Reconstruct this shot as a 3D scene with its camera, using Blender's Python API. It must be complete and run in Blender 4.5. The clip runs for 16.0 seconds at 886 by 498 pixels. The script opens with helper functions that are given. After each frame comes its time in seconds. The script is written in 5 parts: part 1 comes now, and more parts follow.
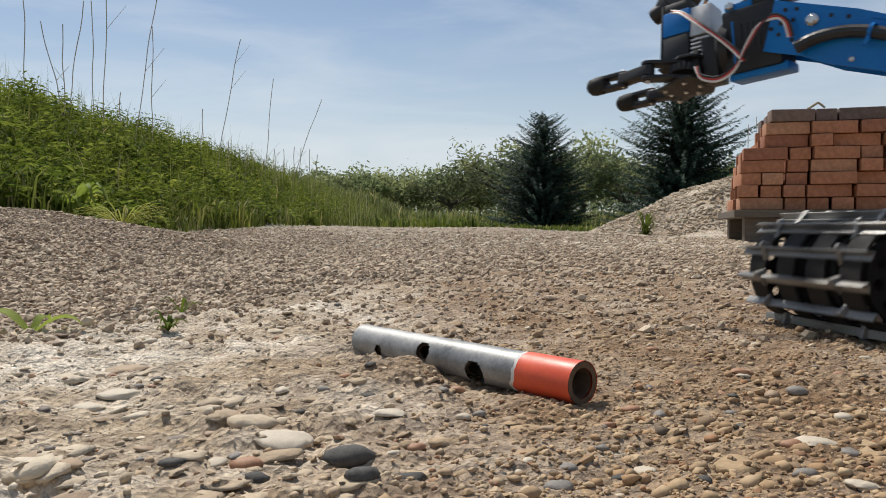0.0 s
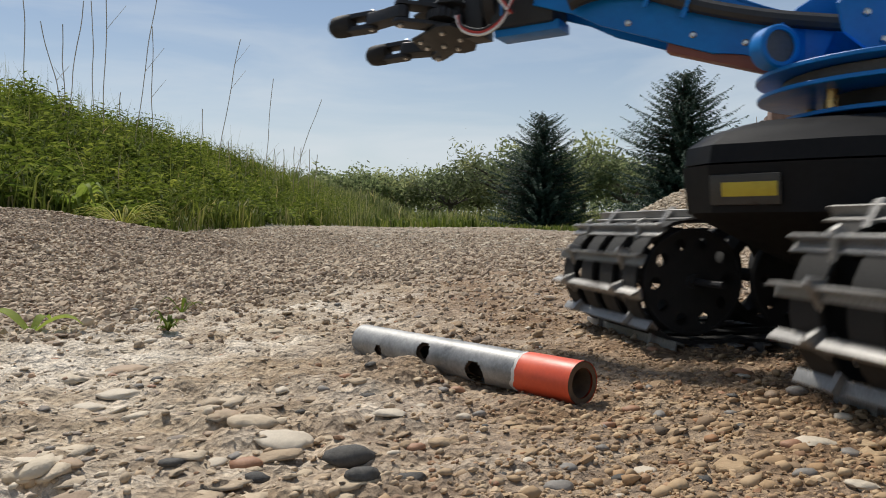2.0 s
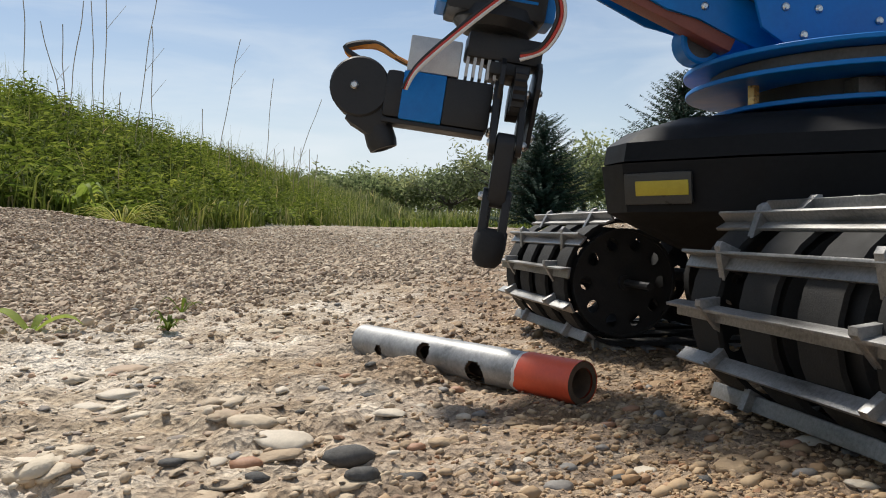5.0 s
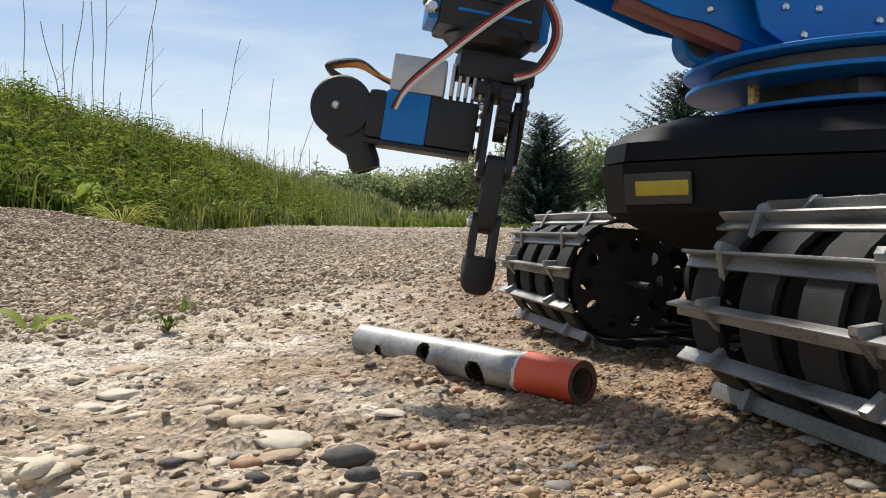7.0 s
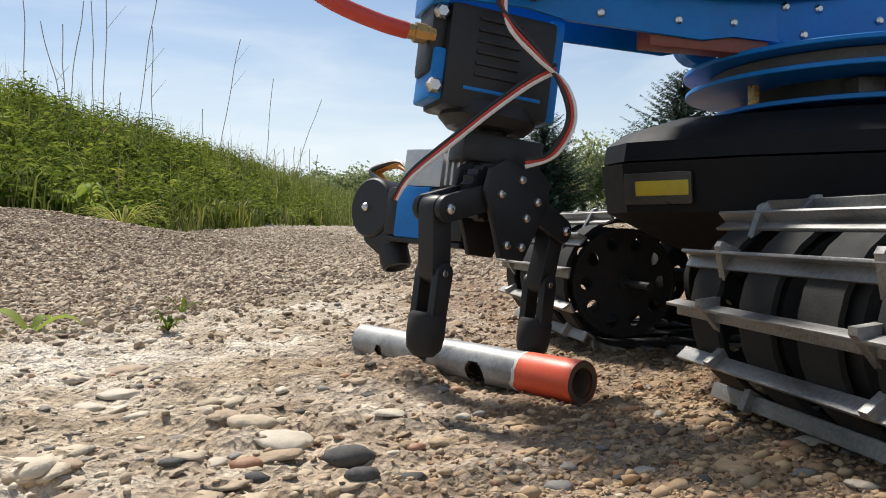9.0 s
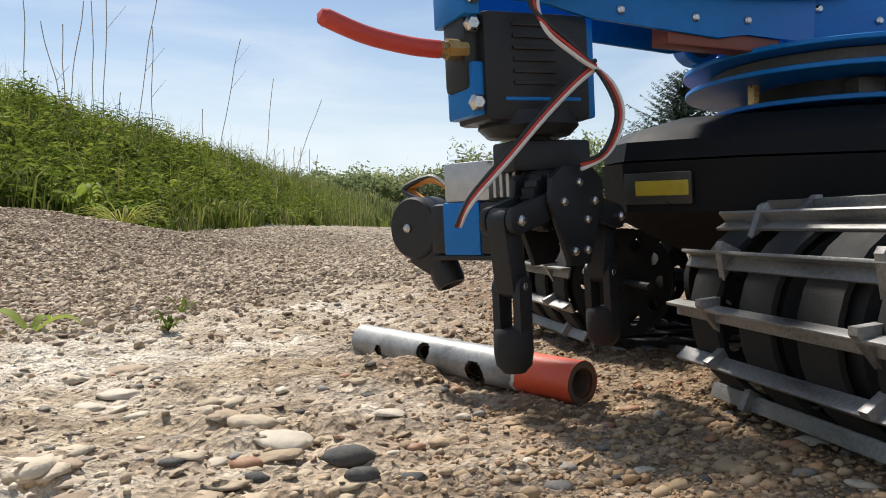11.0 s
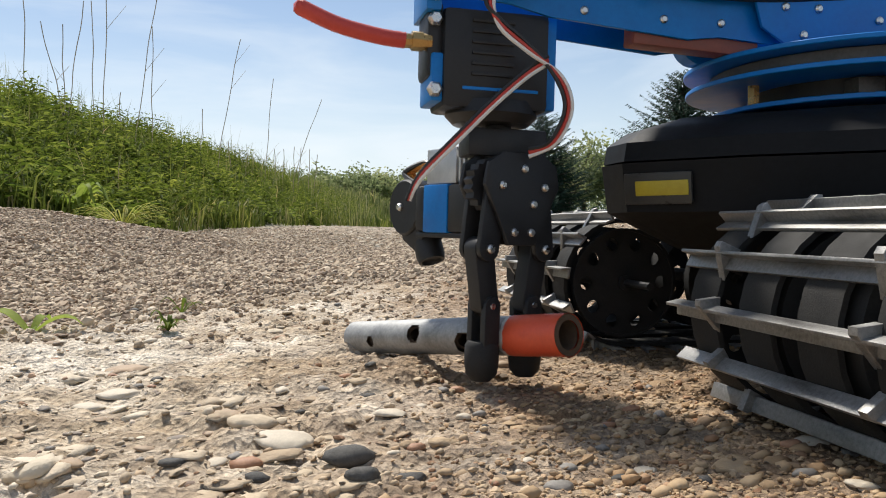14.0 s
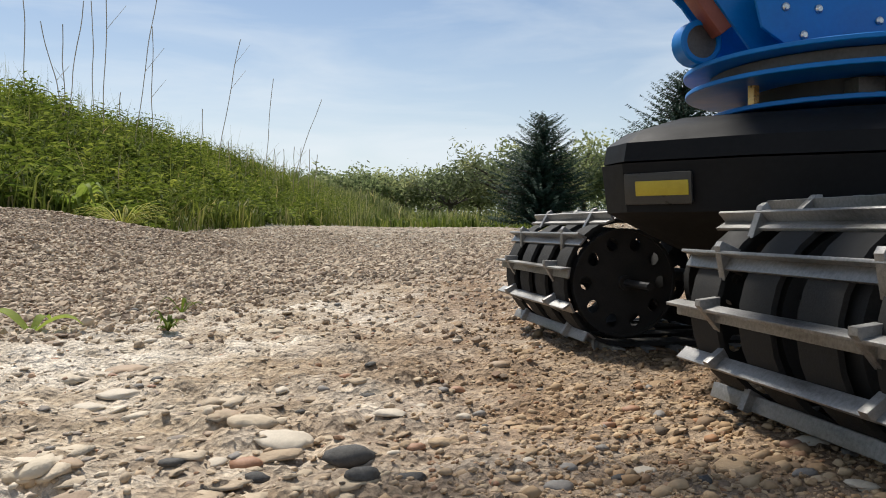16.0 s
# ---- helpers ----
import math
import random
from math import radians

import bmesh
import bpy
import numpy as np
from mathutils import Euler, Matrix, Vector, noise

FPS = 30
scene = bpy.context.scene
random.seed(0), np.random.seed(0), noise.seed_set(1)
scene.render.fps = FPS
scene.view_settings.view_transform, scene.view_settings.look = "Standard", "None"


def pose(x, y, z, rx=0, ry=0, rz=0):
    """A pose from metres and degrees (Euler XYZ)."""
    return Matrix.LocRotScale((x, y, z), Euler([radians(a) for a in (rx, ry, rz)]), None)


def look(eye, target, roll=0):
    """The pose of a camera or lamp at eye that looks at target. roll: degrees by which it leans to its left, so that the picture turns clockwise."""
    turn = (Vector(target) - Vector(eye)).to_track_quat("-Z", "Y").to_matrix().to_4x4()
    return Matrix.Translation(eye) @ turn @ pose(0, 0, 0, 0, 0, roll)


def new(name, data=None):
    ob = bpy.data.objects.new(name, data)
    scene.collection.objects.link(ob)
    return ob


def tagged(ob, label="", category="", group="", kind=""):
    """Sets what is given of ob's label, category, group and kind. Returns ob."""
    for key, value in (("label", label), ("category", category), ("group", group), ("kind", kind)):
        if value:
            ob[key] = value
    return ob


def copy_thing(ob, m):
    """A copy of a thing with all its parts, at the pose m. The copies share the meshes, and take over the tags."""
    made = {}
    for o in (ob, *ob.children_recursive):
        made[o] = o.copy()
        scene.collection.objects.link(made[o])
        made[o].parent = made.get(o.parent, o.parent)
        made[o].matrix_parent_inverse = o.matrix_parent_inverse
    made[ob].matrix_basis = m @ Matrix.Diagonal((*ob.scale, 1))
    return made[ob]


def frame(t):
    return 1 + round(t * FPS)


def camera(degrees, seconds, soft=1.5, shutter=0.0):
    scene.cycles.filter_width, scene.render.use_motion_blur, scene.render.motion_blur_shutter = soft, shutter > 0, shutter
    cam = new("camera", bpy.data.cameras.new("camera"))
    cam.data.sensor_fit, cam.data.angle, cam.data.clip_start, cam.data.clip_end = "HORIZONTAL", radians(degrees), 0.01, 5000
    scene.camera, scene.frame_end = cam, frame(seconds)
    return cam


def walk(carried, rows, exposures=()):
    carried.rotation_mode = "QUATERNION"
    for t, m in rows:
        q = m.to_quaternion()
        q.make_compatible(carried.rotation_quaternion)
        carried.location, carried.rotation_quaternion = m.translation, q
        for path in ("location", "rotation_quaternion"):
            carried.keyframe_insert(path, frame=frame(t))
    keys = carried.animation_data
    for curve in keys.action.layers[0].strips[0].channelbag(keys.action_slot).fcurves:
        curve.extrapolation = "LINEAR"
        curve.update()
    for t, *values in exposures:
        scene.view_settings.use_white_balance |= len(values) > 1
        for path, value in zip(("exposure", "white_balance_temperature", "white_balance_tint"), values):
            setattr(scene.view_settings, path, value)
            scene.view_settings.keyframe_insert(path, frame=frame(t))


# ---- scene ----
cam = camera(58.5, 16.0, soft=1.0, shutter=0.3)
EYE = 0.076
CAM_POSE = pose(0, 0, EYE, 88.4, 0, 0)
walk(cam, [(0.0, CAM_POSE), (16.0, CAM_POSE)], exposures=[(0.0, 0.0), (1.6, 0.0), (2.0, -0.08), (2.5, 0.0), (3.0, 0.10), (4.2, 0.14), (6.5, 0.29), (9.0, 0.33), (12.5, 0.35), (15.0, 0.36), (16.0, 0.21)])

# ---- light ----
SUN_FROM = Vector((-0.40, 0.68, 1.14)).normalized()
world = bpy.data.worlds.new("sky")
scene.world = world
world.use_nodes = True
wn, wl = world.node_tree.nodes, world.node_tree.links
wn.clear()
w_out = wn.new("ShaderNodeOutputWorld")
w_bg = wn.new("ShaderNodeBackground")
w_sky = wn.new("ShaderNodeTexSky")
w_sky.sky_type = "NISHITA"
w_sky.sun_disc = False
w_sky.sun_elevation = math.asin(SUN_FROM.z)
w_sky.sun_rotation = math.atan2(SUN_FROM.x, SUN_FROM.y)
w_sky.altitude = 200
w_sky.air_density, w_sky.dust_density, w_sky.ozone_density = 1.1, 0.6, 3.0
w_bg.inputs["Strength"].default_value = 0.084
# thin high cloud, stretched along the horizon
w_tc = wn.new("ShaderNodeTexCoord")
w_map = wn.new("ShaderNodeMapping")
w_map.inputs["Scale"].default_value = (1.3, 1.3, 7.0)
w_noise = wn.new("ShaderNodeTexNoise")
w_noise.inputs["Scale"].default_value = 2.2
w_noise.inputs["Detail"].default_value = 7.0
w_noise.inputs["Roughness"].default_value = 0.55
w_noise.inputs["Distortion"].default_value = 0.4
w_ramp = wn.new("ShaderNodeValToRGB")
w_ramp.color_ramp.elements[0].position = 0.40
w_ramp.color_ramp.elements[0].color = (0.0, 0.0, 0.0, 1)
w_ramp.color_ramp.elements[1].position = 0.75
w_ramp.color_ramp.elements[1].color = (0.5, 0.5, 0.5, 1)
w_sep = wn.new("ShaderNodeSeparateXYZ")
w_low = wn.new("ShaderNodeMapRange")
w_low.interpolation_type = "SMOOTHSTEP"
w_low.inputs["From Min"].default_value, w_low.inputs["From Max"].default_value = 0.0, 0.30
w_low.inputs["To Min"].default_value, w_low.inputs["To Max"].default_value = 0.62, 0.08
w_add = wn.new("ShaderNodeMath")
w_add.operation = "ADD"
w_mix = wn.new("ShaderNodeMix")
w_mix.data_type = "RGBA"
w_mix.inputs["B"].default_value = (8.5, 9.15, 9.7, 1)
wl.new(w_tc.outputs["Generated"], w_map.inputs["Vector"])
wl.new(w_map.outputs["Vector"], w_noise.inputs["Vector"])
wl.new(w_noise.outputs["Fac"], w_ramp.inputs["Fac"])
wl.new(w_tc.outputs["Generated"], w_sep.inputs["Vector"])
wl.new(w_sep.outputs["Z"], w_low.inputs["Value"])
wl.new(w_low.outputs["Result"], w_add.inputs[0])
wl.new(w_ramp.outputs["Color"], w_add.inputs[1])
wl.new(w_add.outputs["Value"], w_mix.inputs["Factor"])
wl.new(w_sky.outputs["Color"], w_mix.inputs["A"])
wl.new(w_mix.outputs["Result"], w_bg.inputs["Color"])
wl.new(w_bg.outputs["Background"], w_out.inputs["Surface"])
sun = new("sun", bpy.data.lights.new("sun", "SUN"))
sun.data.energy, sun.data.angle, sun.data.color = 4.6, radians(6.0), (1.0, 0.95, 0.87)
sun.matrix_world = look(SUN_FROM * 50, (0, 0, 0))


# ---- materials ----
def material(name, rough=0.6, metal=0.0, coat=0.0):
    m = bpy.data.materials.new(name)
    m.use_nodes = True
    b = m.node_tree.nodes["Principled BSDF"]
    b.inputs["Roughness"].default_value = rough
    b.inputs["Metallic"].default_value = metal
    b.inputs["Coat Weight"].default_value = coat
    return m, m.node_tree.nodes, m.node_tree.links, b


def texture(n, l, scale, detail=5.0, rough=0.6, src=None, stretch=None):
    tex = n.new("ShaderNodeTexNoise")
    tex.inputs["Scale"].default_value = scale
    tex.inputs["Detail"].default_value = detail
    tex.inputs["Roughness"].default_value = rough
    if src is None:
        src = n.new("ShaderNodeTexCoord").outputs["Object"]
    if stretch:
        mp = n.new("ShaderNodeMapping")
        mp.inputs["Scale"].default_value = stretch
        l.new(src, mp.inputs["Vector"])
        src = mp.outputs["Vector"]
    l.new(src, tex.inputs["Vector"])
    return tex.outputs["Fac"]


def ramp(n, l, fac, *stops):
    r = n.new("ShaderNodeValToRGB")
    e = r.color_ramp.elements
    while len(e) < len(stops):
        e.new(0.5)
    for el, (p, c) in zip(e, stops):
        el.position = p
        el.color = (*c, 1) if len(c) == 3 else c
    l.new(fac, r.inputs["Fac"])
    return r.outputs["Color"]


def mix(n, l, fac, a, b, kind="MIX"):
    x = n.new("ShaderNodeMix")
    x.data_type, x.blend_type = "RGBA", kind
    for key, v in (("Factor", fac), ("A", a), ("B", b)):
        if isinstance(v, (int, float)):
            x.inputs[key].default_value = v
        elif isinstance(v, tuple):
            x.inputs[key].default_value = (*v, 1)
        else:
            l.new(v, x.inputs[key])
    return x.outputs["Result"]


def bump(n, l, b, height, strength, distance):
    k = n.new("ShaderNodeBump")
    k.inputs["Strength"].default_value = strength
    k.inputs["Distance"].default_value = distance
    l.new(height, k.inputs["Height"])
    l.new(k.outputs["Normal"], b.inputs["Normal"])


def worn(name, dark, light, scale, rough=(0.4, 0.7), metal=0.0, relief=0.2, depth=0.0005, stretch=None, coat=0.0, gloss=0.5):
    """A surface between two colours, with fine grain, broad stains, uneven gloss and relief."""
    m, n, l, b = material(name, 0.5, metal, coat)
    b.inputs["Specular IOR Level"].default_value = gloss
    big = texture(n, l, scale, 4, 0.6, None, stretch)
    fine = texture(n, l, scale * 9, 6, 0.7)
    both = mix(n, l, 0.4, big, fine)
    l.new(ramp(n, l, both, (0.3, dark), (0.7, light)), b.inputs["Base Color"])
    lo, hi = rough
    l.new(ramp(n, l, big, (0.3, (lo,) * 3), (0.7, (hi,) * 3)), b.inputs["Roughness"])
    bump(n, l, b, fine, relief, depth)
    return m


def per_piece(name, stops, rough=0.8, scale=60.0, relief=0.3, depth=0.001, islands=True, speckle=0.35, thin=0.0, stained_shaded=False, patch=0.0):
    """A colour of its own for each piece, with grain on it."""
    m, n, l, b = material(name, rough)
    if islands:
        rnd = n.new("ShaderNodeNewGeometry").outputs["Random Per Island"]
    else:
        rnd = n.new("ShaderNodeObjectInfo").outputs["Random"]
    base = ramp(n, l, rnd, *stops)
    fine = texture(n, l, scale, 5, 0.65)
    shade = ramp(n, l, fine, (0.3, (0.62, 0.60, 0.58)), (0.7, (1.25, 1.25, 1.25)))
    col = mix(n, l, speckle, base, mix(n, l, 1.0, base, shade, "MULTIPLY"))
    if patch:
        # stands of lighter and darker growth
        tone = ramp(n, l, texture(n, l, patch, 3, 0.6), (0.36, (0.50, 0.56, 0.50)), (0.52, (1.0, 1.0, 1.0)), (0.66, (1.55, 1.40, 1.25)))
        col = mix(n, l, 1.0, col, tone, "MULTIPLY")
    if stained_shaded:
        # brown mud on the stones of the trodden side, deepened for shade there
        sep = n.new("ShaderNodeSeparateXYZ")
        l.new(n.new("ShaderNodeTexCoord").outputs["Object"], sep.inputs["Vector"])
        reach = n.new("ShaderNodeMapRange")
        reach.inputs["From Min"].default_value, reach.inputs["From Max"].default_value = -0.11, 0.04
        l.new(sep.outputs["X"], reach.inputs["Value"])
        col = mix(n, l, reach.outputs["Result"], col, mix(n, l, 1.0, col, (0.74, 0.62, 0.48), "MULTIPLY"))
    l.new(col, b.inputs["Base Color"])
    if relief:
        bump(n, l, b, fine, relief, depth)
    if thin:
        b.inputs["Specular IOR Level"].default_value = 0.2
        b.inputs["Roughness"].default_value = 0.7
        b.inputs["Subsurface Weight"].default_value = 0.0
        t = n.new("ShaderNodeBsdfTranslucent")
        l.new(col, t.inputs["Color"])
        mx = n.new("ShaderNodeMixShader")
        mx.inputs["Fac"].default_value = thin
        l.new(b.outputs["BSDF"], mx.inputs[1])
        l.new(t.outputs["BSDF"], mx.inputs[2])
        l.new(mx.outputs["Shader"], n["Material Output"].inputs["Surface"])
    return m


def ground_material():
    m, n, l, b = material("gravelly_ground", 0.9)
    obj = n.new("ShaderNodeTexCoord").outputs["Object"]
    sep = n.new("ShaderNodeSeparateXYZ")
    l.new(obj, sep.inputs["Vector"])
    broad = texture(n, l, 5.5, 6, 0.6, obj)
    mid = texture(n, l, 38, 6, 0.65, obj)
    fine = texture(n, l, 420, 5, 0.7, obj)
    vor = n.new("ShaderNodeTexVoronoi")
    vor.inputs["Scale"].default_value = 130
    l.new(obj, vor.inputs["Vector"])
    sand = ramp(n, l, mid, (0.30, (0.27, 0.195, 0.115)), (0.5, (0.45, 0.35, 0.235)), (0.68, (0.60, 0.50, 0.37)))
    pale = ramp(n, l, mid, (0.32, (0.52, 0.44, 0.335)), (0.62, (0.82, 0.74, 0.62)))
    col = mix(n, l, ramp(n, l, broad, (0.42, (0, 0, 0)), (0.58, (1, 1, 1))), sand, pale)
    # crushed gravel towards the bank: small dark chips, darkened further for shade between stones
    chip = n.new("ShaderNodeTexVoronoi")
    chip.inputs["Scale"].default_value = 75
    l.new(obj, chip.inputs["Vector"])
    shaded_chips_col = ramp(n, l, chip.outputs["Color"], (0.15, (0.075, 0.052, 0.033)), (0.45, (0.19, 0.14, 0.092)), (0.8, (0.38, 0.295, 0.205)))
    line = n.new("ShaderNodeVectorMath")
    line.operation = "DOT_PRODUCT"
    line.inputs[1].default_value = (-2.65, 1.0, 0.0)
    l.new(obj, line.inputs[0])
    wob = n.new("ShaderNodeMath")
    wob.operation = "MULTIPLY_ADD"
    wob.inputs[1].default_value = 0.9
    l.new(texture(n, l, 3.0, 4, 0.6, obj), wob.inputs[0])
    l.new(line.outputs["Value"], wob.inputs[2])
    zone = n.new("ShaderNodeMapRange")
    zone.inputs["From Min"].default_value, zone.inputs["From Max"].default_value = 1.50, 2.05
    l.new(wob.outputs["Value"], zone.inputs["Value"])
    fade = n.new("ShaderNodeMapRange")
    fade.inputs["From Min"].default_value, fade.inputs["From Max"].default_value = 5.0, 2.2
    fade.inputs["To Min"].default_value = 0.7
    l.new(sep.outputs["Y"], fade.inputs["Value"])
    swath_amount = mix(n, l, 1.0, zone.outputs["Result"], fade.outputs["Result"], "MULTIPLY")
    col = mix(n, l, swath_amount, col, shaded_chips_col)
    # brown dirt to the right, with some of the shade there in its colour
    reach = n.new("ShaderNodeMapRange")
    reach.inputs["From Min"].default_value, reach.inputs["From Max"].default_value = -0.11, 0.04
    l.new(sep.outputs["X"], reach.inputs["Value"])
    patch = texture(n, l, 9.0, 5, 0.6, obj)
    near_dirt_shade = n.new("ShaderNodeMapRange")
    near_dirt_shade.inputs["From Min"].default_value, near_dirt_shade.inputs["From Max"].default_value = 3.2, 0.9
    near_dirt_shade.inputs["To Min"].default_value = 0.25
    l.new(sep.outputs["Y"], near_dirt_shade.inputs["Value"])
    dirt_shade_amount = mix(n, l, 1.0, ramp(n, l, patch, (0.30, (0.3, 0.3, 0.3)), (0.60, (1, 1, 1))), reach.outputs["Result"], "MULTIPLY")
    dirt_shade_amount = mix(n, l, 1.0, dirt_shade_amount, near_dirt_shade.outputs["Result"], "MULTIPLY")
    dirt_shade = ramp(n, l, mid, (0.30, (0.135, 0.073, 0.034)), (0.5, (0.255, 0.155, 0.078)), (0.7, (0.40, 0.272, 0.158)))
    col = mix(n, l, dirt_shade_amount, col, dirt_shade)
    grain = ramp(n, l, fine, (0.3, (0.52, 0.49, 0.46)), (0.68, (1.2, 1.2, 1.2)))
    col = mix(n, l, 1.0, col, grain, "MULTIPLY")
    chips = ramp(n, l, vor.outputs["Color"], (0.2, (0.75, 0.72, 0.7)), (0.8, (1.15, 1.13, 1.1)))
    col = mix(n, l, 0.6, col, mix(n, l, 1.0, col, chips, "MULTIPLY"))
    # turf beyond the gravel and on the bank
    far = n.new("ShaderNodeMapRange")
    far.inputs["From Min"].default_value, far.inputs["From Max"].default_value = 9.5, 12.0
    l.new(sep.outputs["Y"], far.inputs["Value"])
    left = n.new("ShaderNodeMapRange")
    left.inputs["From Min"].default_value, left.inputs["From Max"].default_value = -1.15, -1.55
    l.new(sep.outputs["X"], left.inputs["Value"])
    top = n.new("ShaderNodeMath")
    top.operation = "MAXIMUM"
    l.new(far.outputs["Result"], top.inputs[0])
    l.new(left.outputs["Result"], top.inputs[1])
    turf_noise = texture(n, l, 3.0, 8, 0.7, obj)
    turf = ramp(n, l, turf_noise, (0.3, (0.05, 0.085, 0.025)), (0.7, (0.12, 0.17, 0.05)))
    col = mix(n, l, top.outputs["Value"], col, turf)
    l.new(col, b.inputs["Base Color"])
    h = mix(n, l, 0.5, mid, fine)
    grit = n.new("ShaderNodeTexVoronoi")
    grit.inputs["Scale"].default_value = 330
    l.new(obj, grit.inputs["Vector"])
    h = mix(n, l, 0.4, h, vor.outputs["Distance"])
    bump(n, l, b, mix(n, l, 0.25, h, grit.outputs["Distance"]), 1.0, 0.008)
    return m


GROUND = ground_material()
PEBBLE = per_piece("gravel_stone", [(0.0, (0.56, 0.46, 0.335)), (0.2, (0.46, 0.36, 0.245)), (0.4, (0.64, 0.55, 0.42)),
                   (0.58, (0.40, 0.31, 0.21)), (0.74, (0.54, 0.40, 0.26)), (0.84, (0.17, 0.15, 0.13)),
                   (0.92, (0.42, 0.245, 0.14)), (1.0, (0.70, 0.62, 0.50))], 0.85, 260, 0.4, 0.0006, stained_shaded=True)
DARK_GRAVEL = per_piece("dark_gravel", [(0.0, (0.30, 0.215, 0.14)), (0.25, (0.53, 0.415, 0.285)), (0.5, (0.17, 0.115, 0.075)),
                        (0.75, (0.62, 0.505, 0.365)), (1.0, (0.36, 0.25, 0.16))], 0.85, 200, 0.4, 0.0006)
BEDDED = per_piece("bedded_stone", [(0.0, (0.47, 0.38, 0.27)), (0.3, (0.62, 0.53, 0.40)), (0.55, (0.38, 0.295, 0.20)), (0.75, (0.54, 0.45, 0.33)), (0.88, (0.30, 0.22, 0.15)), (1.0, (0.22, 0.19, 0.16))], 0.88, 150, 0.9, 0.0016, stained_shaded=True)
HEAP_STONE = per_piece("heap_stone", [(0.0, (0.40, 0.32, 0.22)), (0.4, (0.55, 0.46, 0.34)), (0.7, (0.28, 0.22, 0.15)), (1.0, (0.62, 0.54, 0.42))], 0.88, 60, 0.3, 0.002)
SLATE = worn("dark_slate_stone", (0.045, 0.042, 0.038), (0.125, 0.117, 0.105), 120, (0.62, 0.85), 0, 0.6, 0.0007, gloss=0.3)
TAN_STONE = worn("tan_stone", (0.27, 0.18, 0.105), (0.43, 0.31, 0.20), 110, (0.6, 0.85), 0, 0.3, 0.0005)
PALE_STONE = worn("pale_stone", (0.42, 0.35, 0.26), (0.64, 0.555, 0.43), 110, (0.6, 0.85), 0, 0.3, 0.0005)
RUST_STONE = worn("rust_stone", (0.26, 0.125, 0.065), (0.42, 0.225, 0.125), 110, (0.55, 0.8), 0, 0.3, 0.0005)
GREY_STONE = worn("grey_stone", (0.15, 0.135, 0.115), (0.29, 0.26, 0.225), 110, (0.6, 0.85), 0, 0.3, 0.0005)
GRASS = per_piece("grass_blade", [(0.0, (0.07, 0.10, 0.016)), (0.4, (0.115, 0.15, 0.026)), (0.75, (0.17, 0.20, 0.044)),
                  (0.93, (0.24, 0.24, 0.08)), (1.0, (0.38, 0.33, 0.16))], 0.55, 30, 0, 0, True, 0.3, 0.45, patch=2.6)
TALL = per_piece("tall_grass_blade", [(0.0, (0.12, 0.15, 0.045)), (0.5, (0.19, 0.215, 0.075)), (0.85, (0.28, 0.28, 0.12)), (1.0, (0.38, 0.34, 0.18))], 0.6, 30, 0, 0, True, 0.3, 0.45, patch=0.9)
WEED = per_piece("weed_leaf", [(0.0, (0.06, 0.095, 0.012)), (0.5, (0.14, 0.185, 0.026)), (1.0, (0.26, 0.30, 0.06))], 0.5, 40, 0, 0, True, 0.3, 0.45, patch=2.2)
COARSE = per_piece("coarse_weed_leaf", [(0.0, (0.10, 0.155, 0.022)), (0.5, (0.19, 0.25, 0.04)), (1.0, (0.32, 0.36, 0.085))], 0.5, 40, 0, 0, True, 0.3, 0.45, patch=2.8)
TUFT = per_piece("pale_tuft_blade", [(0.0, (0.26, 0.29, 0.06)), (1.0, (0.46, 0.43, 0.13))], 0.6, 30, 0, 0, False, 0.3, 0.5)
LIME = per_piece("bright_leaf", [(0.0, (0.15, 0.22, 0.03)), (1.0, (0.30, 0.37, 0.07))], 0.6, 30, 0, 0, False, 0.3, 0.5)
STRAW = worn("dry_straw", (0.30, 0.24, 0.15), (0.46, 0.38, 0.26), 40, (0.6, 0.8))
SPRUCE = per_piece("spruce_needles", [(0.0, (0.018, 0.040, 0.028)), (0.6, (0.034, 0.066, 0.044)), (1.0, (0.055, 0.09, 0.058))], 0.6, 8, 0, 0, True, 0.3, 0.15)
# leaf colours lightened to stand for haze over the distant trees
HAZED_ORCHARD = per_piece("hazed_orchard_leaf", [(0.0, (0.155, 0.19, 0.085)), (0.6, (0.25, 0.285, 0.135)), (1.0, (0.34, 0.365, 0.19))], 0.6, 8, 0, 0, True, 0.3, 0.6, patch=0.6)
BARK = worn("bark", (0.05, 0.04, 0.032), (0.13, 0.105, 0.085), 12, (0.8, 0.95), 0, 0.5, 0.01, (1, 1, 0.2))
BRICK = per_piece("fired_brick", [(0.0, (0.36, 0.15, 0.078)), (0.35, (0.43, 0.19, 0.10)), (0.7, (0.30, 0.12, 0.065)), (1.0, (0.47, 0.245, 0.14))], 0.85, 45, 0.4, 0.002, False, 0.8)
DARK_BRICK = per_piece("weathered_brick", [(0.0, (0.11, 0.085, 0.075)), (1.0, (0.19, 0.13, 0.105))], 0.9, 45, 0.4, 0.002, False, 0.8)
# grey boards, coloured darker to stand for the shade under the stack
BOARD = worn("shaded_grey_board", (0.06, 0.048, 0.036), (0.15, 0.122, 0.094), 14, (0.7, 0.9), 0, 0.4, 0.002, (1, 6, 6))
STEEL = worn("galvanised_pipe", (0.13, 0.13, 0.126), (0.43, 0.427, 0.415), 60, (0.40, 0.62), 0.45, 0.15, 0.0002)
PIPE_IN = worn("rusty_bore", (0.07, 0.045, 0.03), (0.20, 0.13, 0.08), 160, (0.7, 0.95), 0.2, 0.4, 0.0004)
